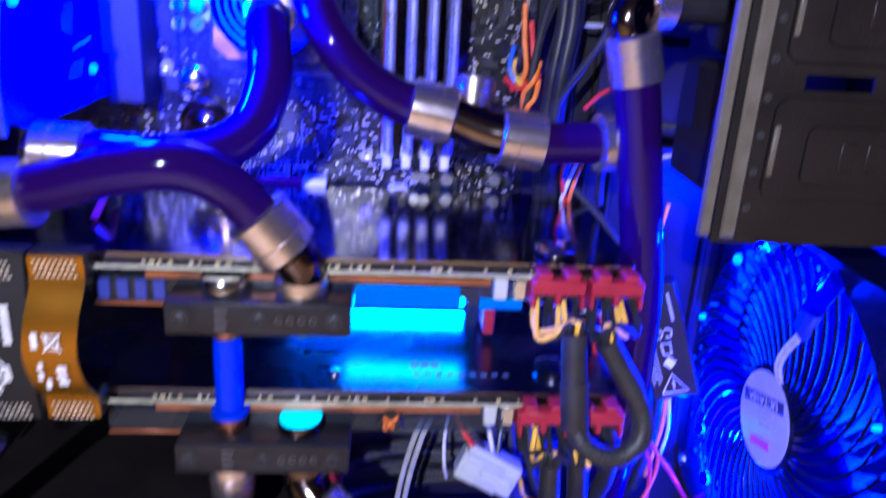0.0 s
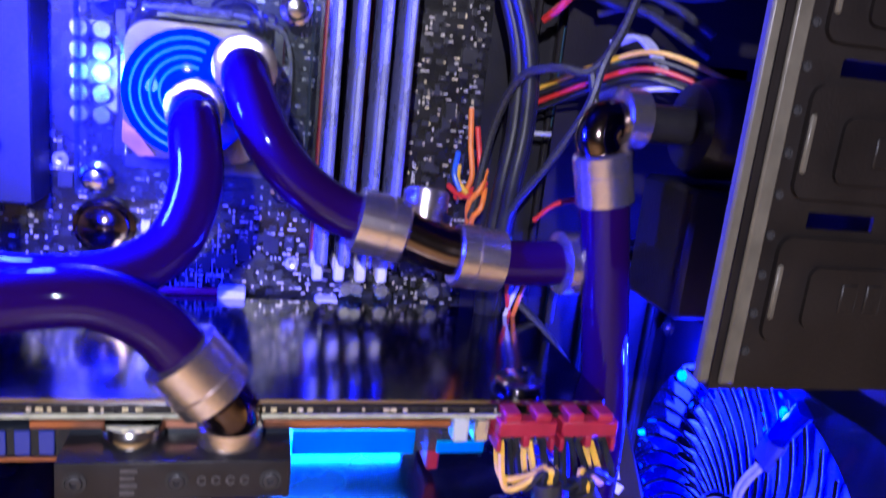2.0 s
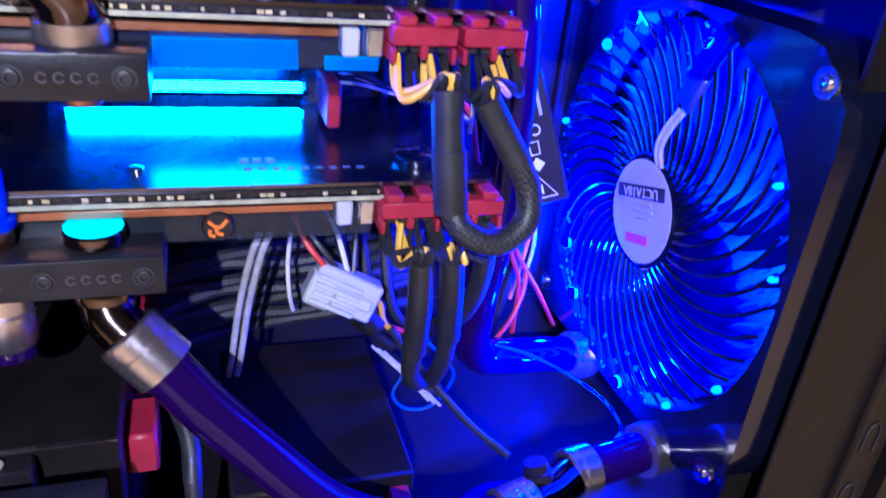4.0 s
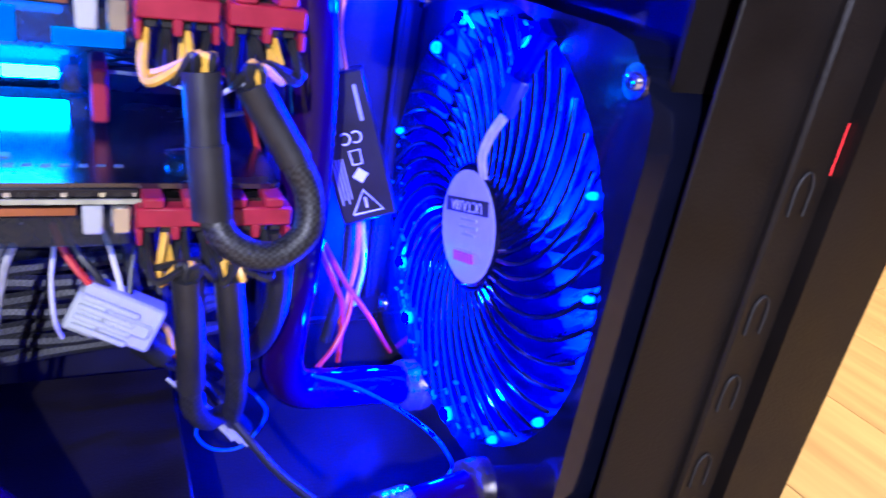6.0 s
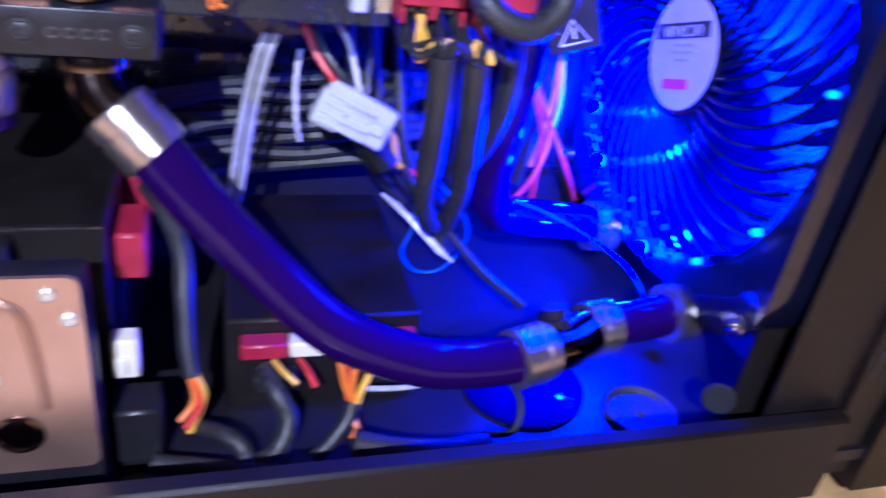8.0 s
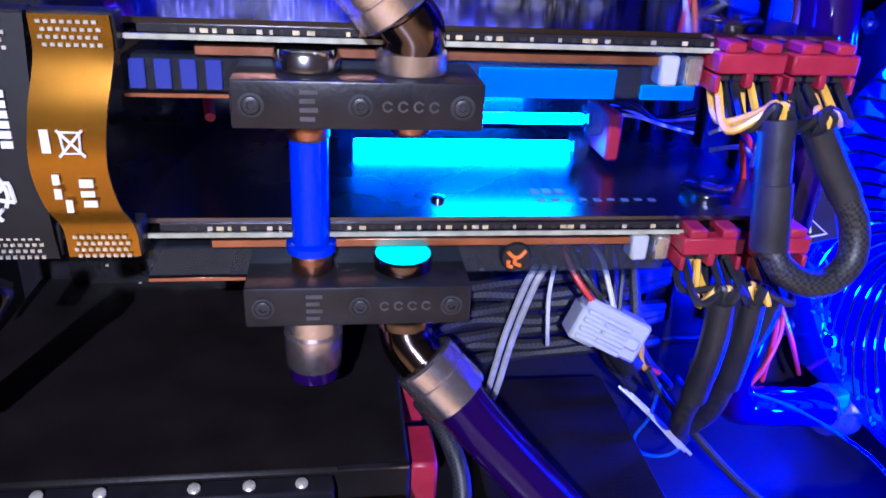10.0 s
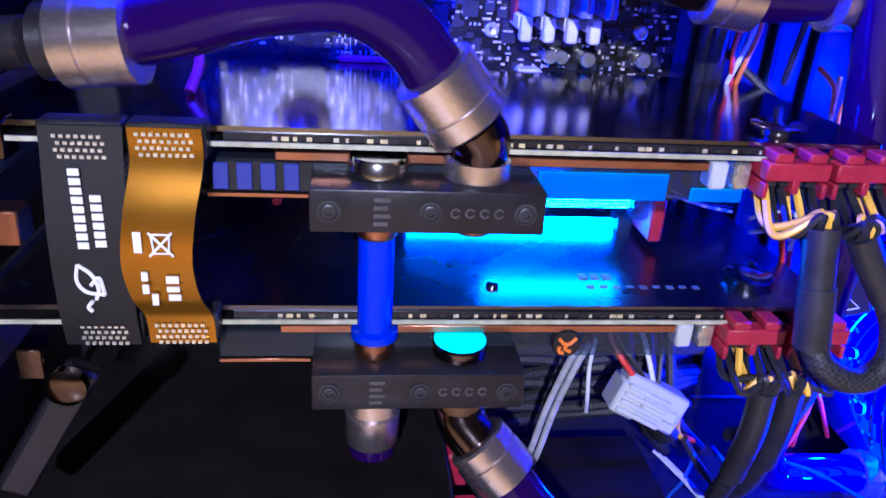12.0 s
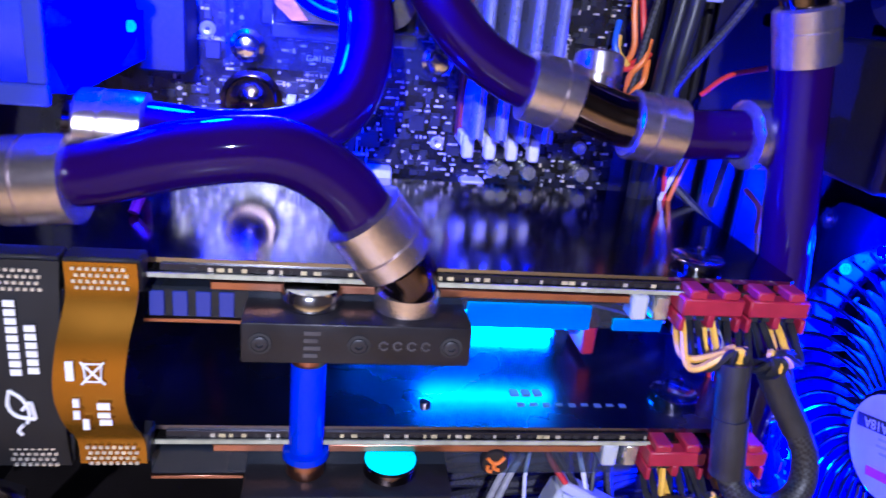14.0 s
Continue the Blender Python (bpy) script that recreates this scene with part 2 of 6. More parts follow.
def span(bm, a, b, bev=0.0, seg=1):
    return box(bm, [(p + q) / 2 for p, q in zip(a, b)], [abs(q - p) for p, q in zip(a, b)], bev, None, seg)


def ring_loop(bm, c, u, v, r, n):
    return [bm.verts.new(c + r * (math.cos(2 * math.pi * k / n) * u + math.sin(2 * math.pi * k / n) * v)) for k in range(n)]


def lathe(bm, p0, axis, profile, n=28):
    """Rings along an axis: profile rows of (distance along, radius)."""
    p0, axis = Vector(p0), Vector(axis).normalized()
    u = axis.orthogonal().normalized()
    v = axis.cross(u)
    loops = [ring_loop(bm, p0 + axis * d, u, v, max(r, 1e-5), n) for d, r in profile]
    for a, b in zip(loops, loops[1:]):
        for k in range(n):
            f = bm.faces.new((a[k], a[(k + 1) % n], b[(k + 1) % n], b[k]))
            f.smooth = True
    bm.faces.new(loops[0][::-1])
    bm.faces.new(loops[-1])


def rod(bm, p0, p1, r, n=16, r2=None, chamfer=0.0):
    p0, p1 = Vector(p0), Vector(p1)
    d = (p1 - p0).length
    r2 = r if r2 is None else r2
    prof = [(0, r), (d, r2)] if not chamfer else [(0, r - chamfer), (chamfer, r), (d - chamfer, r2), (d, r2 - chamfer)]
    lathe(bm, p0, p1 - p0, prof, n)


def spline(pts, steps=10):
    pts = [Vector(p) for p in pts]
    q = [2 * pts[0] - pts[1]] + pts + [2 * pts[-1] - pts[-2]]
    out = []
    for i in range(1, len(q) - 2):
        p0, p1, p2, p3 = q[i - 1 : i + 3]
        for k in range(steps):
            t = k / steps
            out.append(0.5 * (2 * p1 + (p2 - p0) * t + (2 * p0 - 5 * p1 + 4 * p2 - p3) * t * t + (3 * p1 - p0 - 3 * p2 + p3) * t ** 3))
    out.append(pts[-1])
    return out


def sweep(bm, pts, r, n=12, steps=10, curve=True):
    path = spline(pts, steps) if curve else [Vector(p) for p in pts]
    u = None
    loops = []
    for i, p in enumerate(path):
        d = (path[min(i + 1, len(path) - 1)] - path[max(i - 1, 0)]).normalized()
        u = d.orthogonal().normalized() if u is None else (u - d * u.dot(d)).normalized()
        loops.append(ring_loop(bm, p, u, d.cross(u), r, n))
    for a, b in zip(loops, loops[1:]):
        for k in range(n):
            f = bm.faces.new((a[k], a[(k + 1) % n], b[(k + 1) % n], b[k]))
            f.smooth = True
    bm.faces.new(loops[0][::-1])
    bm.faces.new(loops[-1])


def plate(bm, outline, thick, to3d):
    """A sheet from an outline of (a, b) pairs; to3d(a, b, h) gives the place, h from 0 to thick."""
    lo = [bm.verts.new(to3d(a, b, 0)) for a, b in outline]
    hi = [bm.verts.new(to3d(a, b, thick)) for a, b in outline]
    bm.faces.new(lo[::-1])
    bm.faces.new(hi)
    n = len(outline)
    for k in range(n):
        bm.faces.new((lo[k], lo[(k + 1) % n], hi[(k + 1) % n], hi[k]))


def rounded(a0, b0, a1, b1, r, n=5):
    out = []
    for ca, cb, s in ((a1 - r, b1 - r, 0), (a0 + r, b1 - r, 90), (a0 + r, b0 + r, 180), (a1 - r, b0 + r, 270)):
        for k in range(n + 1):
            w = radians(s + 90 * k / n)
            out.append((ca + r * math.cos(w), cb + r * math.sin(w)))
    return out


def finish(name, bm, material):
    bmesh.ops.recalc_face_normals(bm, faces=bm.faces)
    me = bpy.data.meshes.new(name)
    bm.to_mesh(me)
    bm.free()
    me.set_sharp_from_angle(angle=radians(41))
    me.materials.append(material)
    return new(name, me)


def part(name, bm, material, parent, label=""):
    ob = finish(name, bm, material)
    ob.parent = parent
    if label:
        ob["label"] = label
    return ob


def thing(name, label, category, group="", kind=""):
    ob = new(name)
    ob.empty_display_size = 0.01
    return tagged(ob, label, category, group, kind)


def single(name, bm, material, label, category, group="", kind=""):
    return tagged(finish(name, bm, material), label, category, group, kind)


def letters(name, text, size, m, material, parent, depth=0.0002):
    """Raised writing as a mesh; m puts its plane (x along the line, z out of the face)."""
    cu = bpy.data.curves.new(name, "FONT")
    cu.body, cu.size, cu.extrude, cu.align_x, cu.align_y = text, size, depth, "CENTER", "CENTER"
    tmp = new(name + "_draft", cu)
    me = bpy.data.meshes.new_from_object(tmp)
    bpy.data.objects.remove(tmp)
    me.transform(m)
    me.materials.clear()
    me.materials.append(material)
    ob = new(name, me)
    ob.parent = parent
    return ob


def B():
    return bmesh.new()


FACE = Matrix(((1, 0, 0, 0), (0, 0, -1, 0), (0, 1, 0, 0), (0, 0, 0, 1)))  # a drawing plane that faces the open side

# ---- the room ----
ROOM = Matrix.Translation((1.10, 0.79, 0.085)) @ Matrix.Rotation(radians(-30.7), 4, "Z")


def placed(ob, m):
    ob.data.transform(m)
    return ob


bm = B()
span(bm, (-4.2, 0.0, 0.0), (1.8, 0.04, 2.5))
tagged(placed(finish("wall_north", bm, M["wall"]), ROOM), "orange-brown wooden panelled wall behind the computer", "wall", kind="structure")
bm = B()
span(bm, (-4.2, -0.012, 0.0), (1.8, -0.001, 0.012))
tagged(placed(finish("baseboard", bm, M["rubber"]), ROOM), "thin dark skirting strip along the wall", "baseboard", kind="structure")
for name, a, b in (("wall_south", (-4.2, -4.04, 0), (1.8, -4.0, 2.5)), ("wall_west", (-4.24, -4.0, 0), (-4.2, 0.04, 2.5)), ("wall_east", (1.8, -4.0, 0), (1.84, 0.04, 2.5))):
    bm = B()
    span(bm, a, b)
    tagged(placed(finish(name, bm, M["plaster"]), ROOM), "plain pale plastered room wall", "wall", kind="structure")
bm = B()
span(bm, (-4.2, -4.0, 2.5), (1.8, 0.04, 2.54))
tagged(placed(finish("ceiling", bm, M["plaster"]), ROOM), "plain pale room ceiling", "ceiling", kind="structure")
bm = B()
span(bm, (-4.2, -4.0, -0.05), (1.8, 0.04, -0.012))
floor = tagged(placed(finish("floor", bm, M["rubber"]), ROOM), "golden wooden plank floor", "floor", kind="structure")
bm = B()
box(bm, (0, 0, -0.006), (1.1995, 0.1194, 0.012), 0.0004)
plank_mesh = finish("plank", bm, M["wood"])
first = True
for row in range(44):
    for col in range(6):
        ob = plank_mesh if first else new("plank", plank_mesh.data)
        first = False
        ob.parent = floor
        ob.matrix_basis = ROOM @ Matrix.Rotation(radians(-55), 4, "Z") @ pose(-3.2 + col * 1.2 + (row % 3) * 0.4, 1.6 - row * 0.12, 0)

# ---- the computer case ----
CASE_LABEL = "black painted steel tower case standing open on the floor"
case = thing("computer_case", CASE_LABEL, "computer case")
X0, X1, Z0, Z1 = -0.224, 0.262, 0.115, 0.545

bm = B()
span(bm, (X0, 0.468, Z0), (0.205, 0.4705, Z1))
part("tray", bm, M["case_in"], case, "black motherboard tray with pressed ribs")
for x in (0.058, 0.066, 0.078, 0.092, 0.112, 0.150):
    bm = B()
    span(bm, (x, 0.4635, 0.17), (x + 0.0035, 0.4679, 0.52), 0.001)
    part("rib", bm, M["case"], case)
bm = B()
span(bm, (0.060, 0.4655, 0.155), (0.16, 0.4679, 0.159), 0.001)
part("rib", bm, M["case"], case)
bm = B()
span(bm, (X0, 0.284, 0.109), (0.235, 0.49, Z0))
part("bottom_panel", bm, M["case_in"], case)
bm = B()
span(bm, (X0, 0.275, 0.100), (0.205, 0.283, 0.142), 0.0015)
part("side_rail", bm, M["case"], case, "dark brown-black lower side rail")
bm = B()
span(bm, (X0, 0.284, Z1), (X1, 0.49, Z1 + 0.004))
part("top_panel", bm, M["case_in"], case)
bm = B()
span(bm, (X0 - 0.003, 0.280, 0.105), (X0, 0.49, Z1))
part("rear_panel", bm, M["case_in"], case)
bm = B()
span(bm, (X0, 0.49, 0.105), (X1, 0.492, Z1))
part("far_panel", bm, M["case_in"], case)
# front column of the frame
bm = B()
span(bm, (0.171, 0.284, 0.118), (0.2065, 0.2855, Z1), 0.0005)
span(bm, (0.2055, 0.281, 0.100), (0.2095, 0.2875, Z1), 0.0012)
part("front_column", bm, M["case"], case)
bm = B()
span(bm, (0.2095, 0.2855, 0.100), (0.2295, 0.47, Z1), 0.001)
part("front_frame", bm, M["case"], case)
bm = B()
outline = [(0.2320, 0.092), (0.2625, 0.092), (0.2705, 0.30), (0.2755, 0.352), (0.2665, 0.372), (0.2635, Z1), (0.2320, Z1)]
plate(bm, outline, 0.20, lambda a, b, h: Vector((a, 0.282 + h, b)))
part("front_bezel", bm, M["case"], case, "black plastic front bezel")
bm = B()
span(bm, (0.2304, 0.2868, 0.304), (0.2308, 0.2874, 0.321))
part("light_slit", bm, M["red_led"], case, "thin red light in the bezel gap")
for k, z in enumerate((0.262, 0.231, 0.197, 0.166, 0.305, 0.40)):
    bm = B()
    sweep(bm, [(0.2160, 0.2852, z - 0.014), (0.2160, 0.2852, z - 0.004), (0.2180, 0.2852, z), (0.2205, 0.2852, z), (0.2225, 0.2852, z - 0.004), (0.2225, 0.2852, z - 0.014)], 0.0005, 5, 3)
    part("clip_slot", bm, M["rubber"], case)
for x, y in ((-0.19, 0.31), (-0.19, 0.46), (0.21, 0.31), (0.21, 0.46)):
    bm = B()
    lathe(bm, (x, y, 0.085), (0, 0, 1), [(0, 0.013), (0.003, 0.015), (0.02, 0.015)], 20)
    part("foot", bm, M["rubber"], case)
# fan bracket
bm = B()
plate(bm, [(0.166, 0.118), (0.196, 0.118), (0.196, 0.175), (0.172, 0.175), (0.172, 0.228), (0.196, 0.228), (0.196, 0.262), (0.172, 0.262), (0.172, 0.318), (0.196, 0.318), (0.196, 0.37), (0.166, 0.37)], 0.002, lambda a, b, h: Vector((a, 0.2955 + h, b)))
part("fan_bracket", bm, M["case"], case, "dark perforated fan bracket")
bm = B()
lathe(bm, (0.1785, 0.2955, 0.2465), (0, -1, 0), [(0, 0.0042), (0.001, 0.0042), (0.0018, 0.003), (0.0018, 0.0016), (0.001, 0.0014)], 20)
part("screw", bm, M["steel"], case, "bright steel bracket screw")
bm = B()
span(bm, (0.196, 0.301, 0.13), (0.199, 0.465, 0.36))
part("dust_filter", bm, M["mesh"], case, "fine dust filter mesh behind the fan")
# floor details
bm = B()
lathe(bm, (0.142, 0.315, Z0), (0, 0, 1), [(0, 0.016), (0.002, 0.016), (0.003, 0.015), (0.002, 0.0135), (0.0008, 0.013), (0.0008, 0.002), (0.002, 0.0015)], 32)
part("grommet", bm, M["rubber"], case)
bm = B()
lathe(bm, (0.163, 0.300, 0.136), (-0.6, -0.8, 0.1), [(0, 0.006), (0.002, 0.0068), (0.003, 0.006), (0.003, 0.002)], 24)
part("thumbscrew", bm, M["shrink"], case)

# ---- drive cage ----
cage = thing("drive_cage", "brown-black steel drive bay cage with pressed openings", "drive cage")
CX, CZ = 0.0775, 0.3625


BAYS = (0.395, 0.437, 0.479, 0.52)


def cage_side(y):
    """A steel side with narrow openings above each pressed panel."""
    bm = B()
    low = CZ
    for z in BAYS[:3]:
        span(bm, (CX, y, low), (0.205, y + 0.0012, z + 0.0165))
        for x0, x1 in ((CX, 0.098), (0.120, 0.150), (0.172, 0.205)):
            span(bm, (x0, y, z + 0.0165), (x1, y + 0.0012, z + 0.0212))
        low = z + 0.0212
    span(bm, (CX, y, low), (0.205, y + 0.0012, Z1 - 0.002))
    return bm


part("side_panel", cage_side(0.3005), M["case"], cage)
part("far_side_panel", cage_side(0.452), M["case"], cage)
bm = B()
span(bm, (CX, 0.302, CZ), (0.205, 0.312, CZ + 0.0012))
span(bm, (CX, 0.442, CZ), (0.205, 0.4515, CZ + 0.0012))
part("floor_lip", bm, M["case"], cage)
bm = B()
span(bm, (CX - 0.0045, 0.2995, CZ + 0.002), (CX - 0.0005, 0.303, Z1 - 0.002), 0.0008)
span(bm, (CX + 0.0022, 0.2988, CZ + 0.002), (CX + 0.0072, 0.3004, Z1 - 0.002), 0.0006)
part("folded_edge", bm, M["pale_steel"], cage, "bare bright folded steel edge")
for z in BAYS:
    bm = B()
    plate(bm, rounded(0.090, z - 0.017, 0.175, z + 0.014, 0.004), 0.0022, lambda a, b, h: Vector((a, 0.2988 + h, b)))
    part("pressed_panel", bm, M["case"], cage)
    bm = B()
    plate(bm, rounded(0.101, z - 0.012, 0.165, z + 0.006, 0.003), 0.0018, lambda a, b, h: Vector((a, 0.2975 + h, b)))
    part("pressed_panel", bm, M["case"], cage)
    # turned lips at the openings and a row of raised bars for the pressed mark
    bm = B()
    span(bm, (0.0905, 0.2982, z - 0.010), (0.0925, 0.3004, z + 0.006), 0.0005)
    part("turned_lip", bm, M["pale_steel"], cage)
    for k in range(4):
        bm = B()
        span(bm, (0.112 + k * 0.0085, 0.2970, z - 0.0070), (0.1175 + k * 0.0085, 0.2977, z + 0.0015), 0.0004)
        part("pressed_mark", bm, M["case"], cage)
hole = None
for k in range(15):
    if hole is None:
        bm = B()
        lathe(bm, (0, 0, 0), (0, -1, 0), [(0, 0.0014), (0.0005, 0.0013), (0.0005, 0.0008), (0.0001, 0.0007)], 12)
        hole = finish("screw_hole", bm, M["rubber"])
        ob = hole
    else:
        ob = new("screw_hole", hole.data)
    ob.parent = cage
    ob.location = (CX + 0.0096, 0.3004, CZ + 0.012 + k * 0.0115)

# ---- motherboard ----
board = thing("motherboard", "black motherboard packed with small tinned components", "motherboard")
BX0, BX1, BZ0, BZ1, BY = -0.199, 0.045, 0.186, 0.491, 0.460
bm = B()
span(bm, (BX0, BY, BZ0), (BX1, BY + 0.0018, BZ1))
part("circuit_board", bm, M["pcb"], board)


def on_board(name, x, z, w, h, d, material, bev=0.0003, label=""):
    bm = B()
    box(bm, (x, BY - d / 2, z), (w, d, h), bev)
    return part(name, bm, material, board, label)


def can(name, x, z, r, d, material, label=""):
    bm = B()
    lathe(bm, (x, BY, z), (0, -1, 0), [(0, r), (d * 0.12, r), (d * 0.16, r * 0.93), (d * 0.22, r), (d - 0.0006, r), (d, r * 0.86)], 20)
    return part(name, bm, material, board, label)


# memory slots with their latches
for k in range(4):
    x = -0.026 + k * 0.00935
    on_board("memory_slot", x, 0.424, 0.0064, 0.140, 0.008, M["slot_red"] if k % 2 == 0 else M["slot"], 0.0006)
    for z, s in ((0.3555, 1), (0.4935, -1)):
        bm = B()
        box(bm, (x, BY - 0.009, z), (0.0060, 0.018, 0.006), 0.0008)
        box(bm, (x, BY - 0.019, z - s * 0.002), (0.0046, 0.006, 0.010), 0.0008)
        part("latch", bm, M["latch"], board, "ivory memory latch")
# voltage regulator capacitors in two columns
for k in range(5):
    for q in (0, 1):
        can("capacitor", -0.1235 + q * 0.0085, 0.444 - k * 0.0083, 0.0037, 0.012, M["can"])
for k in range(3):
    can("capacitor", -0.1075 + k * 0.0075, 0.4705, 0.0032, 0.011, M["can"])
for x, z in ((-0.0115, 0.3405), (-0.0065, 0.3405), (0.0050, 0.3400), (0.0295, 0.3405)):
    can("capacitor", x, z, 0.0030 if x < 0 else 0.0034, 0.0075, M["can"])
for x, z in ((-0.0435, 0.434), (-0.0435, 0.4285)):
    can("capacitor", x, z, 0.0027, 0.008, M["can"])
# battery
bm = B()
lathe(bm, (-0.1155, BY, 0.363), (0, -1, 0), [(0, 0.0125), (0.003, 0.0125), (0.0032, 0.0104), (0.006, 0.0104), (0.0066, 0.0098), (0.0066, 0.004), (0.0069, 0.0035)], 32)
part("coin_battery", bm, M["dark_chrome"], board, "round coin cell in its holder")
# cooling block on the power stage
for k in range(2):
    on_board("heatsink", -0.105, 0.484, 0.100, 0.014, 0.009, M["sink"], 0.001) if k == 0 else on_board("heatsink", -0.146, 0.425, 0.018, 0.10, 0.024, M["sink"], 0.001)
# chips
for x, z, w, h in ((-0.077, 0.366, 0.010, 0.010), (-0.058, 0.3545, 0.006, 0.009), (-0.046, 0.358, 0.007, 0.007), (-0.066, 0.349, 0.008, 0.006), (-0.089, 0.346, 0.010, 0.004), (-0.029, 0.3465, 0.006, 0.004), (-0.009, 0.3470, 0.007, 0.005),
                   (-0.131, 0.382, 0.006, 0.007), (-0.140, 0.372, 0.007, 0.007), (0.036, 0.45, 0.007, 0.007), (0.030, 0.425, 0.005, 0.008), (0.036, 0.40, 0.006, 0.006), (-0.049, 0.478, 0.007, 0.012), (0.016, 0.351, 0.005, 0.004)):
    on_board("chip", x, z, w, h, 0.0014, M["chip"])
rng = random.Random(7)
spots = [(-0.105, 0.335, -0.030, 0.376, 420), (-0.160, 0.34, -0.118, 0.40, 170), (0.012, 0.35, 0.043, 0.485, 330), (-0.03, 0.334, 0.043, 0.352, 130), (-0.062, 0.462, -0.032, 0.490, 120), (-0.118, 0.462, -0.05, 0.476, 70), (-0.040, 0.38, -0.032, 0.46, 60), (-0.108, 0.376, -0.034, 0.386, 40), (-0.128, 0.40, -0.110, 0.46, 40), (-0.19, 0.195, 0.04, 0.24, 60)]
shapes = {}
for x0, z0, x1, z1, n in spots:
    for k in range(n):
        kind = rng.choice(["tin", "chip", "tan", "chip", "tin"])
        w, h = rng.choice([(0.0012, 0.0007), (0.0017, 0.0010), (0.0007, 0.0013), (0.0010, 0.0010), (0.0009, 0.0019), (0.0024, 0.0008)])
        if kind == "chip":
            w, h = rng.choice([(0.0032, 0.0022), (0.0025, 0.0016), (0.0040, 0.0030), (0.002, 0.003)])
        key = (kind, w, h)
        x, z = round(rng.uniform(x0, x1) / 0.0019) * 0.0019, round(rng.uniform(z0, z1) / 0.0023) * 0.0023
        if key not in shapes:
            bm = B()
            box(bm, (0, 0, 0), (w, 0.0012, h))
            ob = finish("component", bm, M[kind])
            shapes[key] = ob.data
        else:
            ob = new("component", shapes[key])
        ob.parent = board
        ob.location = (x, BY - 0.0006, z)
# fine printed tracks
bm = B()
for k in range(16):
    x = -0.1 + k * 0.0022
    z = 0.335 + (k % 5) * 0.002
    span(bm, (x, BY - 0.0003, z), (x + 0.0005, BY, z + 0.012 + (k % 3) * 0.006))
for k in range(10):
    span(bm, (-0.046, BY - 0.0003, 0.392 + k * 0.006), (-0.041, BY, 0.3925 + k * 0.006))
tagged(part("print_hatching", bm, M["dim_print"], board, "fine grey printed lines"), kind="stuff")
letters("writing", "LGA1150", 0.0034, Matrix.Translation((-0.089, BY - 0.0004, 0.3815)) @ FACE, M["print"], board)
letters("writing", "CHA_FAN2", 0.0022, Matrix.Translation((-0.132, BY - 0.0004, 0.3865)) @ FACE, M["print"], board)
letters("writing", "DIMM_A1", 0.0026, Matrix.Translation((0.016, BY - 0.0004, 0.395)) @ FACE @ Matrix.Rotation(radians(90), 4, "Z"), M["print"], board)
for k in range(4):
    bm = B()
    plate(bm, [(-0.102 + k * 0.0052, 0.3608), (-0.0985 + k * 0.0052, 0.3608), (-0.0975 + k * 0.0052, 0.3662), (-0.101 + k * 0.0052, 0.3662)], 0.0004, lambda a, b, h: Vector((a, BY - 0.0005 + h, b)))
    part("brand_bar", bm, M["print"], board)
# round buttons
for z, name in ((0.4795, "reset_button"), (0.4925, "power_button")):
    bm = B()
    lathe(bm, (0.0165, BY, z), (0, -1, 0), [(0, 0.0055), (0.004, 0.0055), (0.005, 0.0050), (0.005, 0.0042), (0.0042, 0.004)], 28)
    b = part(name, bm, M["nickel"], board)
    bm = B()
    lathe(bm, (0.0165, BY - 0.0042, z), (0, -1, 0), [(0, 0.0039), (0.0008, 0.0036)], 24)
    part("lens", bm, M["red_led"] if z > 0.485 else M["slot_red"], b, "lit red button face")
    if z < 0.485:
        bm = B()
        span(bm, (0.0145, BY - 0.0056, z - 0.0007), (0.0185, BY - 0.005, z + 0.0007))
        part("light_bar", bm, M["red_led"], b)
for x, z in ((-0.0365, 0.3500), (-0.056, 0.4905), (0.0285, 0.3515), (-0.133, 0.390)):
    bm = B()
    lathe(bm, (x, BY, z), (0, -1, 0), [(0, 0.0032), (0.001, 0.0032), (0.0018, 0.0022), (0.0012, 0.0010)], 18)
    part("mounting_screw", bm, M["tin"], board)
# card slots
for z in (0.325, 0.304, 0.268, 0.243, 0.215):
    on_board("card_slot", -0.075, z, 0.090, 0.0075, 0.011, M["slot"], 0.0006)
on_board("fan_header", -0.020, 0.3325, 0.010, 0.006, 0.009, M["latch"], 0.0005)
on_board("fan_header", -0.062, 0.3365, 0.012, 0.004, 0.010, M["latch"], 0.0005)
bm = B()
span(bm, (-0.100, BY - 0.006, 0.3345), (-0.066, BY - 0.003, 0.3375), 0.0006)
part("red_clip", bm, M["red_plug"], board)

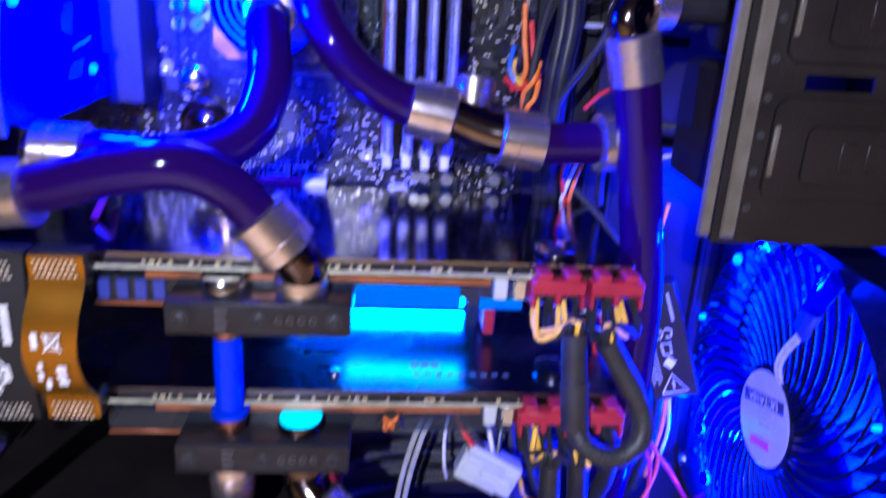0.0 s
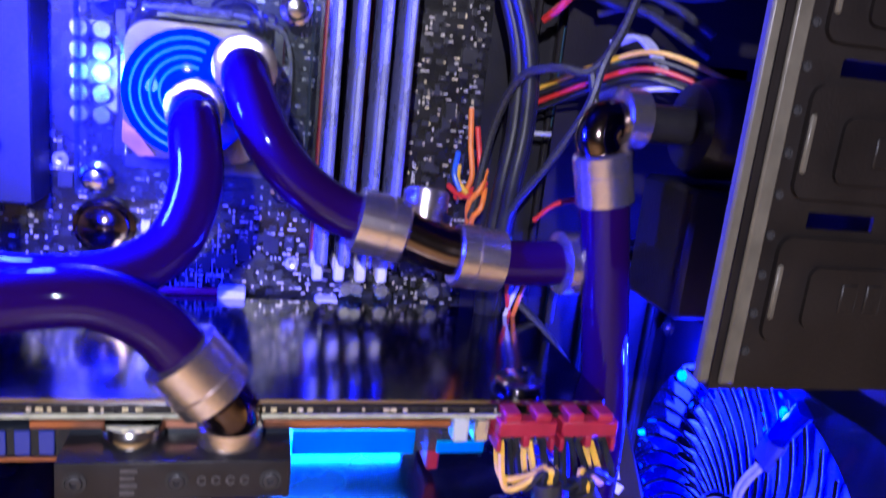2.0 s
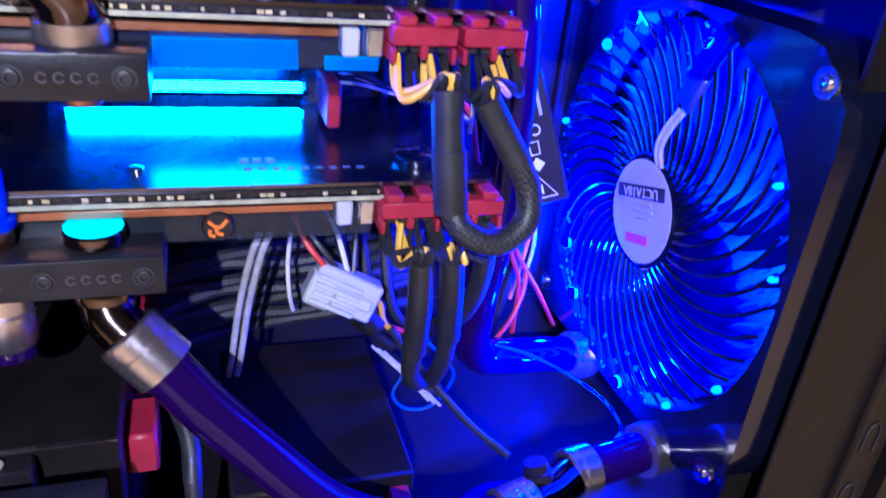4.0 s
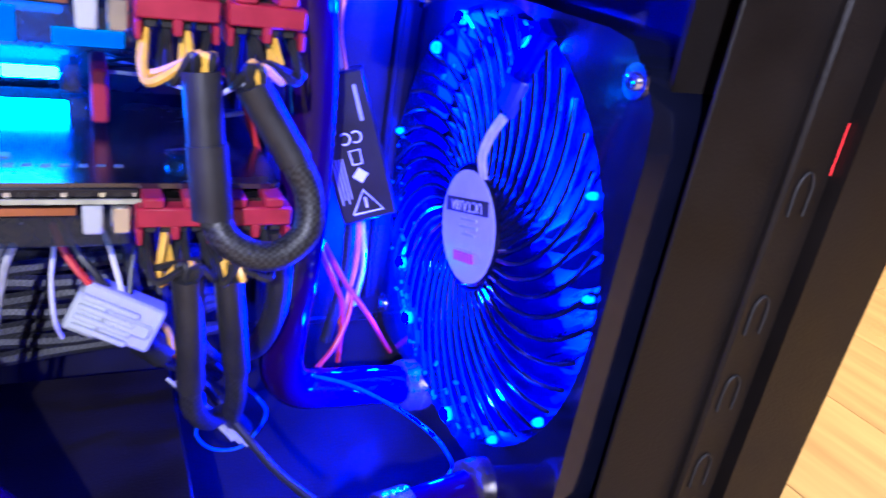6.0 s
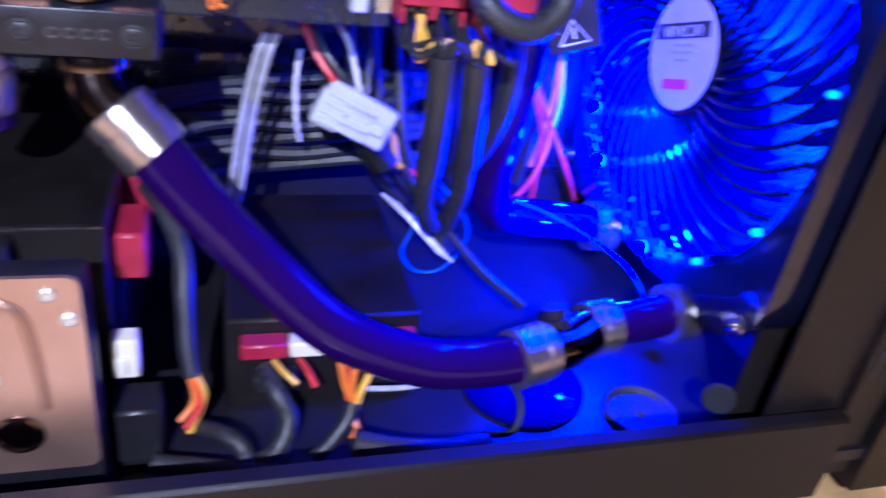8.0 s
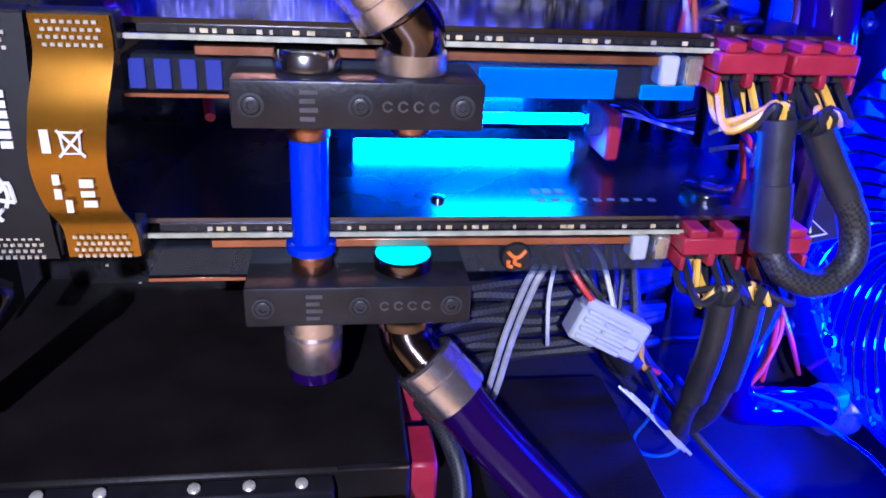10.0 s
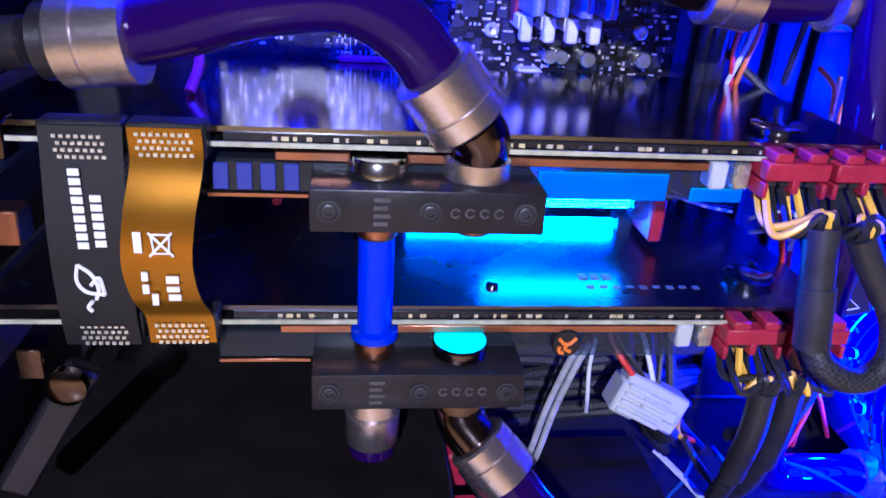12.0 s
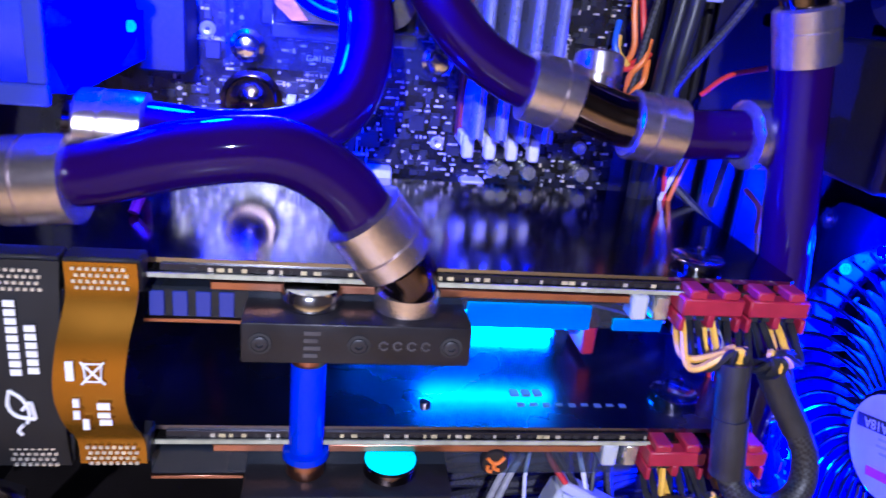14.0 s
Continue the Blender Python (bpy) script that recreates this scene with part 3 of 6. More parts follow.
# ---- memory sticks ----
for k in range(4):
    x = -0.026 + k * 0.00935
    stick = thing("memory_stick", "pale violet metal memory stick seated in its slot", "memory", "memory sticks")
    bm = B()
    span(bm, (x - 0.0007, 0.424, 0.3595), (x + 0.0007, BY - 0.004, 0.4895))
    part("circuit_board", bm, M["pcb"], stick)
    bm = B()
    outline = [(-0.0022, 0), (0.0022, 0), (0.0024, -0.0245), (0.0019, -0.0268), (0.0010, -0.0275), (0.0007, -0.0255), (-0.0007, -0.0255), (-0.0010, -0.0275), (-0.0019, -0.0268), (-0.0024, -0.0245)]
    plate(bm, outline, 0.128, lambda a, b, h: Vector((x + a, 0.4475 + b, 0.3605 + h)))
    part("heat_spreader", bm, M["ram"], stick)
    for z in (0.474, 0.480):
        bm = B()
        span(bm, (x - 0.0027, 0.4190, z), (x + 0.0027, 0.430, z + 0.0016), 0.0004)
        part("clip", bm, M["ram"], stick)

# ---- processor water block ----
block = thing("water_block", "round processor water block under a clear acrylic mount", "water block")
KX, KZ = -0.0785, 0.4235
bm = B()
outline = rounded(KX - 0.045, KZ - 0.045, KX + 0.045, KZ + 0.045, 0.006)
plate(bm, outline, 0.004, lambda a, b, h: Vector((a, 0.4425 + h, b)))
part("mounting_plate", bm, M["acrylic"], block, "clear acrylic mounting plate")
bm = B()
plate(bm, rounded(KX - 0.026, KZ - 0.026, KX + 0.026, KZ + 0.026, 0.010), 0.012, lambda a, b, h: Vector((a, 0.434 + h, b)))
part("base", bm, M["nickel"], block, "bright nickel block base")
bm = B()
lathe(bm, (KX - 0.002, 0.434, KZ), (0, -1, 0), [(0, 0.0245), (0.003, 0.0245), (0.0042, 0.023), (0.0042, 0.001)], 44)
part("cover", bm, M["blue_acrylic"], block, "blue acrylic block cover")
for r in (0.021, 0.0175, 0.014, 0.0105):
    bm = B()
    pts = [(KX - 0.002 + r * math.cos(radians(a)), 0.4293, KZ + r * math.sin(radians(a))) for a in range(70, 300, 10)]
    sweep(bm, pts, 0.0006, 6, 1)
    part("engraved_ring", bm, M["ring_blue"], block)
bm = B()
plate(bm, [(KX - 0.026, KZ - 0.012), (KX - 0.021, KZ - 0.016), (KX - 0.014, KZ - 0.025), (KX - 0.020, KZ - 0.0255), (KX - 0.0262, KZ - 0.02)], 0.001, lambda a, b, h: Vector((a, 0.4325 + h, b)))
part("copper_corner", bm, M["copper"], block)
for sx in (-1, 1):
    for sz in (-1, 1):
        bm = B()
        x, z = KX + sx * 0.0370, KZ + sz * 0.0368
        lathe(bm, (x, 0.4425, z), (0, -1, 0), [(0, 0.0064), (0.001, 0.0064), (0.0016, 0.0048), (0.006, 0.0048), (0.008, 0.0036), (0.0086, 0.001)], 24)
        part("thumb_nut", bm, M["nickel"], block)
# socket frame behind the acrylic
bm = B()
for a, b in (((KX - 0.030, 0.4555, KZ + 0.027), (KX + 0.030, 0.4595, KZ + 0.034)), ((KX - 0.030, 0.4555, KZ - 0.035), (KX + 0.030, 0.4595, KZ - 0.028)), ((KX - 0.034, 0.4555, KZ - 0.03), (KX - 0.028, 0.4595, KZ + 0.03)), ((KX + 0.028, 0.4555, KZ - 0.03), (KX + 0.034, 0.4595, KZ + 0.03))):
    span(bm, a, b, 0.0012)
part("socket_frame", bm, M["nickel"], block, "bright stamped socket frame")
for sx in (-1, 1):
    bm = B()
    lathe(bm, (KX + sx * 0.022, 0.4555, KZ + 0.0305), (0, -1, 0), [(0, 0.0045), (0.003, 0.0045), (0.004, 0.0030), (0.0032, 0.0014)], 20)
    part("frame_screw", bm, M["nickel"], block)
    bm = B()
    sweep(bm, [(KX + sx * 0.026, 0.4515, KZ + 0.026), (KX + sx * 0.020, 0.4505, KZ + 0.0365), (KX + sx * 0.010, 0.4510, KZ + 0.0375), (KX + sx * 0.004, 0.4520, KZ + 0.0345)], 0.0012, 8, 6)
    part("frame_hook", bm, M["nickel"], block)
    bm = B()
    span(bm, (KX + sx * 0.034 - 0.003, 0.4530, KZ - 0.012), (KX + sx * 0.034 + 0.003, 0.4556, KZ + 0.014), 0.0008)
    part("frame_tab", bm, M["tin"], block)
    bm = B()
    span(bm, (KX + sx * 0.0445 - 0.0008, 0.4418, KZ - 0.044), (KX + sx * 0.0445 + 0.0002, 0.4468, KZ + 0.044))
    part("acrylic_edge", bm, M["acrylic_edge"], block)
bm = B()
span(bm, (KX - 0.012, 0.4525, KZ + 0.030), (KX + 0.012, 0.4556, KZ + 0.0335), 0.0008)
part("frame_bar", bm, M["tin"], block)
bm = B()
sweep(bm, [(KX + 0.035, 0.452, KZ - 0.03), (KX + 0.0355, 0.452, KZ + 0.02), (KX + 0.02, 0.452, KZ + 0.031), (KX - 0.028, 0.452, KZ + 0.0315)], 0.0009, 8)
part("socket_lever", bm, M["tin"], block)


# ---- water fittings and tubing ----
def compression(name, p, axis, length=0.019, r=0.0122, material="fitting"):
    """Knurled collar with a smooth middle groove; p is its middle, axis points away from the tube."""
    axis = Vector(axis).normalized()
    f = thing(name, "knurled silver compression fitting on a coolant tube", "tube fitting", "tube fittings")
    h = length / 2
    bm = B()
    lathe(bm, Vector(p) - axis * h, axis, [(0, r * 0.86), (0.0007, r), (h * 1.18, r), (h * 1.18 + 0.0003, r * 0.95)], 40)
    part("collar", bm, M[material], f)
    bm = B()
    lathe(bm, Vector(p) + axis * (h * 0.18 + 0.0003), axis, [(0, r * 0.93), (0.0007, r * 0.93), (0.0009, r), (h * 0.82 - 0.0012, r), (h * 0.82 - 0.0003, r * 0.92)], 40)
    part("body", bm, M[material], f)
    bm = B()
    lathe(bm, Vector(p) + axis * h, axis, [(0, r * 0.62), (0.003, r * 0.62)], 24)
    part("neck", bm, M["dark_chrome"], f)
    return f


def elbow(name, pts, r, label="dark chrome angled water fitting", sink=0.0):
    bm = B()
    sweep(bm, pts, r, 24, 8)
    return single(name, bm, M["dark_chrome"], label, "tube fitting")


def hose(name, pts, r=0.0088):
    bm = B()
    sweep(bm, pts, r, 24, 12)
    return single(name, bm, M["tube"], "glossy dark purple coolant tube", "coolant tube", "coolant tubes")


# upper card outlet, to the rear
T1 = (-0.067, 0.341, 0.3475)
compression("compression_fitting", T1, (0.62, 0.1, -0.78))
elbow("angled_fitting", [(-0.0605, 0.342, 0.3395), (-0.057, 0.3435, 0.3345), (-0.0570, 0.346, 0.328), (-0.057, 0.347, 0.3225)], 0.0085)
hose("coolant_tube", [(-0.0700, 0.3405, 0.3515), (-0.080, 0.338, 0.364), (-0.096, 0.334, 0.3725), (-0.118, 0.333, 0.3705), (-0.138, 0.337, 0.364), (-0.152, 0.3405, 0.3605)])
compression("compression_fitting", (-0.1575, 0.341, 0.3590), (-1, 0.1, -0.12), 0.020)
# processor block inlet, to the rear
compression("compression_fitting", (-0.0765, 0.418, 0.4195), (0, 1, 0.0), 0.016, 0.0108)
hose("coolant_tube", [(-0.0765, 0.412, 0.419), (-0.0745, 0.392, 0.413), (-0.0725, 0.380, 0.397), (-0.078, 0.370, 0.3800), (-0.092, 0.361, 0.3715), (-0.112, 0.353, 0.3700), (-0.133, 0.350, 0.3715)])
compression("compression_fitting", (-0.1405, 0.3495, 0.3720), (-1, 0, 0.03), 0.018, 0.0106)
bm = B()
lathe(bm, (-0.1680, 0.3420, 0.3578), (-1, 0.1, -0.1), [(0, 0.0095), (0.004, 0.0100), (0.0045, 0.0085), (0.008, 0.0060), (0.0085, 0.0068), (0.030, 0.0068)], 28)
single("tube_adapter", bm, M["acetal"], "black adapter behind a compression fitting", "tube fitting")
# processor block outlet, to the front
compression("compression_fitting", (-0.0595, 0.418, 0.4365), (0, 1, 0.0), 0.016, 0.0118)
hose("coolant_tube", [(-0.0595, 0.415, 0.4365), (-0.0575, 0.400, 0.4290), (-0.050, 0.393, 0.4130), (-0.038, 0.391, 0.3990), (-0.024, 0.391, 0.3900), (-0.0125, 0.391, 0.3860)])
compression("compression_fitting", (-0.0085, 0.3910, 0.3850), (1, 0, -0.22))
elbow("angled_fitting", [(0.000, 0.391, 0.3835), (0.008, 0.390, 0.3805), (0.016, 0.389, 0.3780), (0.022, 0.388, 0.377)], 0.0092, "dark chrome tee fitting between two tubes")
bm = B()
lathe(bm, (0.0085, 0.394, 0.387), (0.1, 0.35, 1), [(0, 0.007), (0.004, 0.007), (0.0041, 0.0088), (0.011, 0.0088), (0.012, 0.0078)], 28)
single("stop_plug", bm, M["fitting"], "short silver stop plug on a tee", "tube fitting")
compression("compression_fitting", (0.0295, 0.3875, 0.3755), (-1, 0.0, 0.12))
hose("coolant_tube", [(0.034, 0.387, 0.3752), (0.045, 0.385, 0.3750), (0.062, 0.383, 0.3765)])
compression("compression_fitting", (0.0675, 0.382, 0.377), (1, 0.1, 0.05), 0.016)
# long upright tube beside the cage
compression("compression_fitting", (0.0672, 0.3695, 0.4120), (-0.25, 0, 1), 0.019, 0.0106)
elbow("angled_fitting", [(0.0645, 0.3695, 0.4215), (0.0625, 0.3700, 0.4268), (0.0655, 0.3715, 0.4315), (0.073, 0.374, 0.4320)], 0.0078)
bm = B()
lathe(bm, (0.071, 0.374, 0.4335), (1, 0.05, 0.02), [(0, 0.0095), (0.001, 0.0108), (0.009, 0.0108), (0.010, 0.0095)], 28)
single("fitting_ring", bm, M["fitting"], "knurled silver ring joining the pump", "tube fitting")
hose("coolant_tube", [(0.0682, 0.3695, 0.4080), (0.0730, 0.3705, 0.385), (0.0795, 0.372, 0.350), (0.0855, 0.374, 0.315), (0.0885, 0.378, 0.280), (0.0895, 0.382, 0.240), (0.0880, 0.386, 0.205), (0.0890, 0.390, 0.182), (0.0970, 0.394, 0.169), (0.112, 0.397, 0.164), (0.135, 0.402, 0.159), (0.152, 0.405, 0.155)], 0.0090)
compression("compression_fitting", (0.1565, 0.4060, 0.1535), (1, 0.05, -0.1), 0.014)
# lower card inlet, to the front
elbow("angled_fitting", [(-0.0570, 0.347, 0.2500), (-0.0570, 0.346, 0.2420), (-0.0555, 0.343, 0.2360), (-0.051, 0.3395, 0.2310)], 0.0085)
compression("compression_fitting", (-0.0455, 0.3370, 0.2260), (-0.66, 0.25, 0.70), 0.018, 0.0110)
hose("coolant_tube", [(-0.0425, 0.3355, 0.2230), (-0.030, 0.330, 0.2080), (-0.012, 0.324, 0.1890), (0.012, 0.314, 0.1680), (0.040, 0.310, 0.1560), (0.060, 0.3095, 0.1530), (0.079, 0.3105, 0.1530)])
compression("compression_fitting", (0.0840, 0.3120, 0.1530), (1, 0.3, 0.0), 0.016, 0.0112)
elbow("angled_fitting", [(0.092, 0.3145, 0.1528), (0.101, 0.318, 0.1515), (0.110, 0.3235, 0.1510), (0.116, 0.327, 0.1508)], 0.0092)
compression("compression_fitting", (0.1200, 0.3290, 0.1505), (-1, -0.15, 0.0), 0.013, 0.0112)
hose("coolant_tube", [(0.125, 0.3300, 0.1505), (0.140, 0.3325, 0.1505), (0.156, 0.3350, 0.1510)])
compression("compression_fitting", (0.1610, 0.3360, 0.1512), (1, 0.15, 0.0), 0.016)

# ---- graphics cards ----
def graphics_card(dz, lower):
    g = thing("graphics_card", "water-cooled graphics card with a polished black backplate", "graphics card", "graphics cards")
    z = 0.331 + dz
    X = 0.036
    bm = B()
    plate(bm, [(-0.205, 0.3475), (0.074, 0.3475), (0.074, 0.452), (-0.05, 0.452), (-0.05, 0.458), (-0.14, 0.458), (-0.14, 0.452), (-0.205, 0.452)], 0.0016, lambda a, b, h: Vector((a, b, z + h - 0.0016)))
    part("circuit_board", bm, M["pcb"], g)
    bm = B()
    span(bm, (-0.205, 0.3469, z - 0.0015), (X, 0.3475, z - 0.0001))
    part("board_edge", bm, M["pcb_edge"], g, "pale bare board edge")
    bm = B()
    plate(bm, rounded(-0.203, 0.3495, 0.073, 0.4515, 0.003), 0.0016, lambda a, b, h: Vector((a, b, z + 0.0022 + h)))
    part("backplate", bm, M["brushed" if lower else "mirror"], g, "dark reflecting metal backplate")
    bm = B()
    span(bm, (-0.13, 0.3485, z + 0.0002), (0.032, 0.3494, z + 0.0022))
    part("backplate_edge", bm, M["acetal"], g)
    rng = random.Random(3)
    for k in range(44):
        x = -0.12 + k * 0.0035 + rng.uniform(-0.001, 0.001)
        bm = B()
        box(bm, (x, 0.3492, z + 0.0008), (rng.uniform(0.0008, 0.0022), 0.002, 0.0012))
        part("component", bm, M[rng.choice(["tin", "chip", "chip", "tan"])], g)
    # water block below the board
    bm = B()
    span(bm, (-0.116, 0.349, z - 0.0060), (0.016, 0.448, z - 0.0030), 0.0004)
    part("cold_plate", bm, M["copper"], g, "bare copper cold plate")
    bm = B()
    span(bm, (-0.136, 0.351, z - 0.0165), (0.030, 0.446, z - 0.0062), 0.0008)
    part("block_top", bm, M["acrylic_edge"], g, "clear acrylic block top")
    bm = B()
    span(bm, (-0.136, 0.3512, z - 0.0182), (-0.1065, 0.40, z - 0.0168), 0.0002)
    part("cold_plate_tail", bm, M["copper"], g)
    for k in range(0 if lower else 4):
        bm = B()
        span(bm, (-0.134 + k * 0.0068, 0.3500, z - 0.0155), (-0.1295 + k * 0.0068, 0.3508, z - 0.0072), 0.0003)
        part("channel", bm, M["clear_frame"], g, "milky channel in the clear block")
    # added sheets over the clear block; their cyan tint stands for tube light
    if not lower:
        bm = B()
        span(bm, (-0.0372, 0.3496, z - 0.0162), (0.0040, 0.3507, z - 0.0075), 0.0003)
        part("glow_tint_edge", bm, M["glow_tint_edge"], g, "sheet on the acrylic edge tinted cyan for the tubes' light")
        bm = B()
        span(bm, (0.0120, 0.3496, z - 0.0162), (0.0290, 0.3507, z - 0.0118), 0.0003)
        part("glow_tint_edge", bm, M["glow_tint_edge"], g, "sheet on the acrylic edge tinted cyan for the tubes' light")
    bm = B()
    span(bm, (-0.112, 0.3535, z - 0.0175), (-0.046, 0.40, z - 0.0166))
    part("terminal_gasket", bm, M["acetal"], g)
    # power sockets and the small parts beside them
    for k in range(2):
        bm = B()
        box(bm, (0.020 + k * 0.0075, 0.3530, z - 0.0075), (0.0055, 0.008, 0.009), 0.0008)
        part("choke", bm, M["white_plug"] if k == 0 else M["can"], g)
    # knurled screw standing on the backplate
    bm = B()
    x, y = (0.043, 0.362) if not lower else (0.050, 0.370)
    lathe(bm, (x, y, z + 0.0038), (0, 0, 1), [(0, 0.0050), (0.0015, 0.0050), (0.0016, 0.0085), (0.0026, 0.0090), (0.0032, 0.0082), (0.0030, 0.001)], 32)
    part("thumbscrew", bm, M["nickel"], g, "flat round polished thumbscrew")
    bm = B()
    lathe(bm, (x + 0.0075, y + 0.012, z + 0.0038), (0, 0, 1), [(0, 0.0018), (0.0015, 0.0018), (0.0022, 0.001)], 16)
    part("screw", bm, M["nickel"], g)
    if lower:
        bm = B()
        lathe(bm, (-0.0455, 0.364, z + 0.0038), (0, 0, 1), [(0, 0.0022), (0.0012, 0.0022), (0.0018, 0.0012)], 16)
        part("screw", bm, M["nickel"], g)
        # cyan print on the backplate
        for k in range(9):
            bm = B()
            span(bm, (-0.012 + k * 0.0048, 0.3625 + 0.0007 * (k % 2), z + 0.0038), (-0.0095 + k * 0.0048, 0.3650, z + 0.0040))
            part("print_bar", bm, M["faint_print"], g)
        for k in range(3):
            bm = B()
            span(bm, (-0.013 + k * 0.0044, 0.370, z + 0.0038), (-0.010 + k * 0.0044, 0.374, z + 0.0042))
            part("print_bar", bm, M["faint_print"], g)
    # slot bracket at the rear
    bm = B()
    span(bm, (-0.2075, 0.340, z - 0.022), (-0.2055, 0.462, z + 0.006))
    part("slot_bracket", bm, M["steel"], g)
    # front badge
    if not lower:
        return g
    bm = B()
    lathe(bm, (-0.0215, 0.3508, z - 0.0098), (0, -1, 0), [(0, 0.0051), (0.0022, 0.0051), (0.0028, 0.0046), (0.0028, 0.0001)], 32)
    badge = part("badge", bm, M["acetal"], g, "round black badge with an orange emblem")
    if lower:
        for pts in ([(-0.0245, -0.0075), (-0.0225, -0.0095), (-0.0215, -0.0095)], [(-0.0185, -0.0072), (-0.0205, -0.0095), (-0.0215, -0.0095)], [(-0.0215, -0.0095), (-0.0220, -0.0115), (-0.0200, -0.0125)], [(-0.0240, -0.0105), (-0.0240, -0.0125), (-0.0225, -0.0130)]):
            bm = B()
            sweep(bm, [(a, 0.3478, z + b) for a, b in pts], 0.0007, 6, 3)
            part("emblem_stroke", bm, M["orange_wire"], badge)
    return g


graphics_card(0.0, False)
graphics_card(-0.0575, True)


def terminal(zc, lower):
    t = thing("terminal_block", "black acetal water terminal with recessed screws", "terminal block", "terminal blocks")
    bm = B()
    span(bm, (-0.1055, 0.3340, zc - 0.0065), (-0.0380, 0.3640, zc + 0.0065), 0.0007, 2)
    part("body", bm, M["acetal"], t)
    for x in (-0.1, -0.0715, -0.0440):
        bm = B()
        lathe(bm, (x, 0.3339, zc), (0, -1, 0), [(0, 0.0034), (0.0003, 0.0034), (0.0004, 0.0026), (-0.0006, 0.0024)], 24)
        s = part("screw_recess", bm, M["rubber"], t)
        bm = B()
        lathe(bm, (x, 0.3342, zc), (0, -1, 0), [(0, 0.0023), (0.0010, 0.0023), (0.0012, 0.0019), (0.0012, 0.0011), (0.0004, 0.0010)], 20)
        part("screw", bm, M["shrink"], s)
    # engraved marks, one as bars, one as plain strokes
    for k in range(4):
        bm = B()
        span(bm, (-0.0875, 0.3337, zc - 0.0042 + k * 0.0024), (-0.0835 + 0.0008 * (k % 2), 0.3340, zc - 0.0030 + k * 0.0024))
        part("mark", bm, M["acetal_mark"], t)
    for k in range(4):
        bm = B()
        pts = [(-0.0642 + k * 0.0042 + 0.0013 * math.cos(a), 0.3339, zc + 0.0013 * math.sin(a)) for a in [radians(30 + 60 * q) for q in range(6)]]
        sweep(bm, pts, 0.00035, 5, 3)
        part("mark", bm, M["acetal_mark"], t)
    return t


terminal(0.3155, False)
terminal(0.2548, True)


def stopper(x, y, z, up, r, material, label, height=0.006):
    bm = B()
    lathe(bm, (x, y, z), (0, 0, up), [(0, r * 0.9), (height * 0.15, r), (height * 0.8, r), (height, r * 0.9), (height, 0.0005)], 36)
    return single("stop_plug", bm, M[material], label, "tube fitting", "stop plugs")


stopper(-0.0860, 0.348, 0.3220, 1, 0.0092, "nickel", "low polished nickel stop plug on a terminal", 0.0062)
bm = B()
lathe(bm, (-0.0570, 0.347, 0.3220), (0, 0, 1), [(0, 0.0095), (0.0008, 0.0102), (0.0062, 0.0102), (0.007, 0.0092)], 36)
single("tube_adapter", bm, M["fitting"], "ribbed silver base of an angled fitting", "tube fitting")
stopper(-0.0570, 0.347, 0.3090, -1, 0.0060, "copper", "small copper-coloured stop plug under a terminal", 0.004)
stopper(-0.0580, 0.347, 0.2613, 1, 0.0090, "dark_chrome", "low dark stop plug under a cyan disc", 0.0050)
# the disc's cyan brightness is emission added to its material
bm = B()
lathe(bm, (-0.0580, 0.347, 0.2662), (0, 0, 1), [(0, 0.0086), (0.0006, 0.0086), (0.001, 0.0080), (0.001, 0.0003)], 36)
single("plug_disc", bm, M["cyan_glow_cap"], "cyan disc with added glow on a stop plug", "disc")
link = thing("bridge_tube", "short blue acrylic tube joining two terminals", "bridge tube")
bm = B()
lathe(bm, (-0.086, 0.347, 0.2700), (0, 0, 1), [(0, 0.0056), (0.033, 0.0056)], 28)
part("tube", bm, M["blue_acrylic"], link)
for z0, z1 in ((0.3030, 0.3090), (0.2613, 0.2680)):
    bm = B()
    lathe(bm, (-0.086, 0.347, z0), (0, 0, 1), [(0, 0.0056), (0.0008, 0.0062), (z1 - z0 - 0.0008, 0.0062), (z1 - z0, 0.0056)], 28)
    part("collar", bm, M["copper"], link, "copper-coloured collar")
bm = B()
lathe(bm, (-0.086, 0.347, 0.2680), (0, 0, 1), [(0, 0.0075), (0.0025, 0.0075), (0.003, 0.006)], 28)
part("seal_ring", bm, M["blue_acrylic"], link)
plugd = thing("drain_plug", "knurled silver drain plug with a dark cap", "tube fitting")
bm = B()
lathe(bm, (-0.086, 0.345, 0.2484), (0, 0, -1), [(0, 0.0088), (0.006, 0.0092), (0.0062, 0.0080), (0.0075, 0.0080), (0.0077, 0.0092), (0.0190, 0.0088), (0.020, 0.008)], 36)
part("body", bm, M["fitting"], plugd)
bm = B()
lathe(bm, (-0.086, 0.345, 0.2286), (0, 0, -1), [(0, 0.0078), (0.004, 0.0078), (0.005, 0.0068)], 30)
part("cap", bm, M["tube"], plugd, "dark purple cap")
bm = B()
lathe(bm, (-0.057, 0.347, 0.2484), (0, 0, -1), [(0, 0.0095), (0.001, 0.0102), (0.0055, 0.0102), (0.006, 0.0090)], 32)
single("tube_adapter", bm, M["dark_chrome"], "dark base of an angled fitting", "tube fitting")

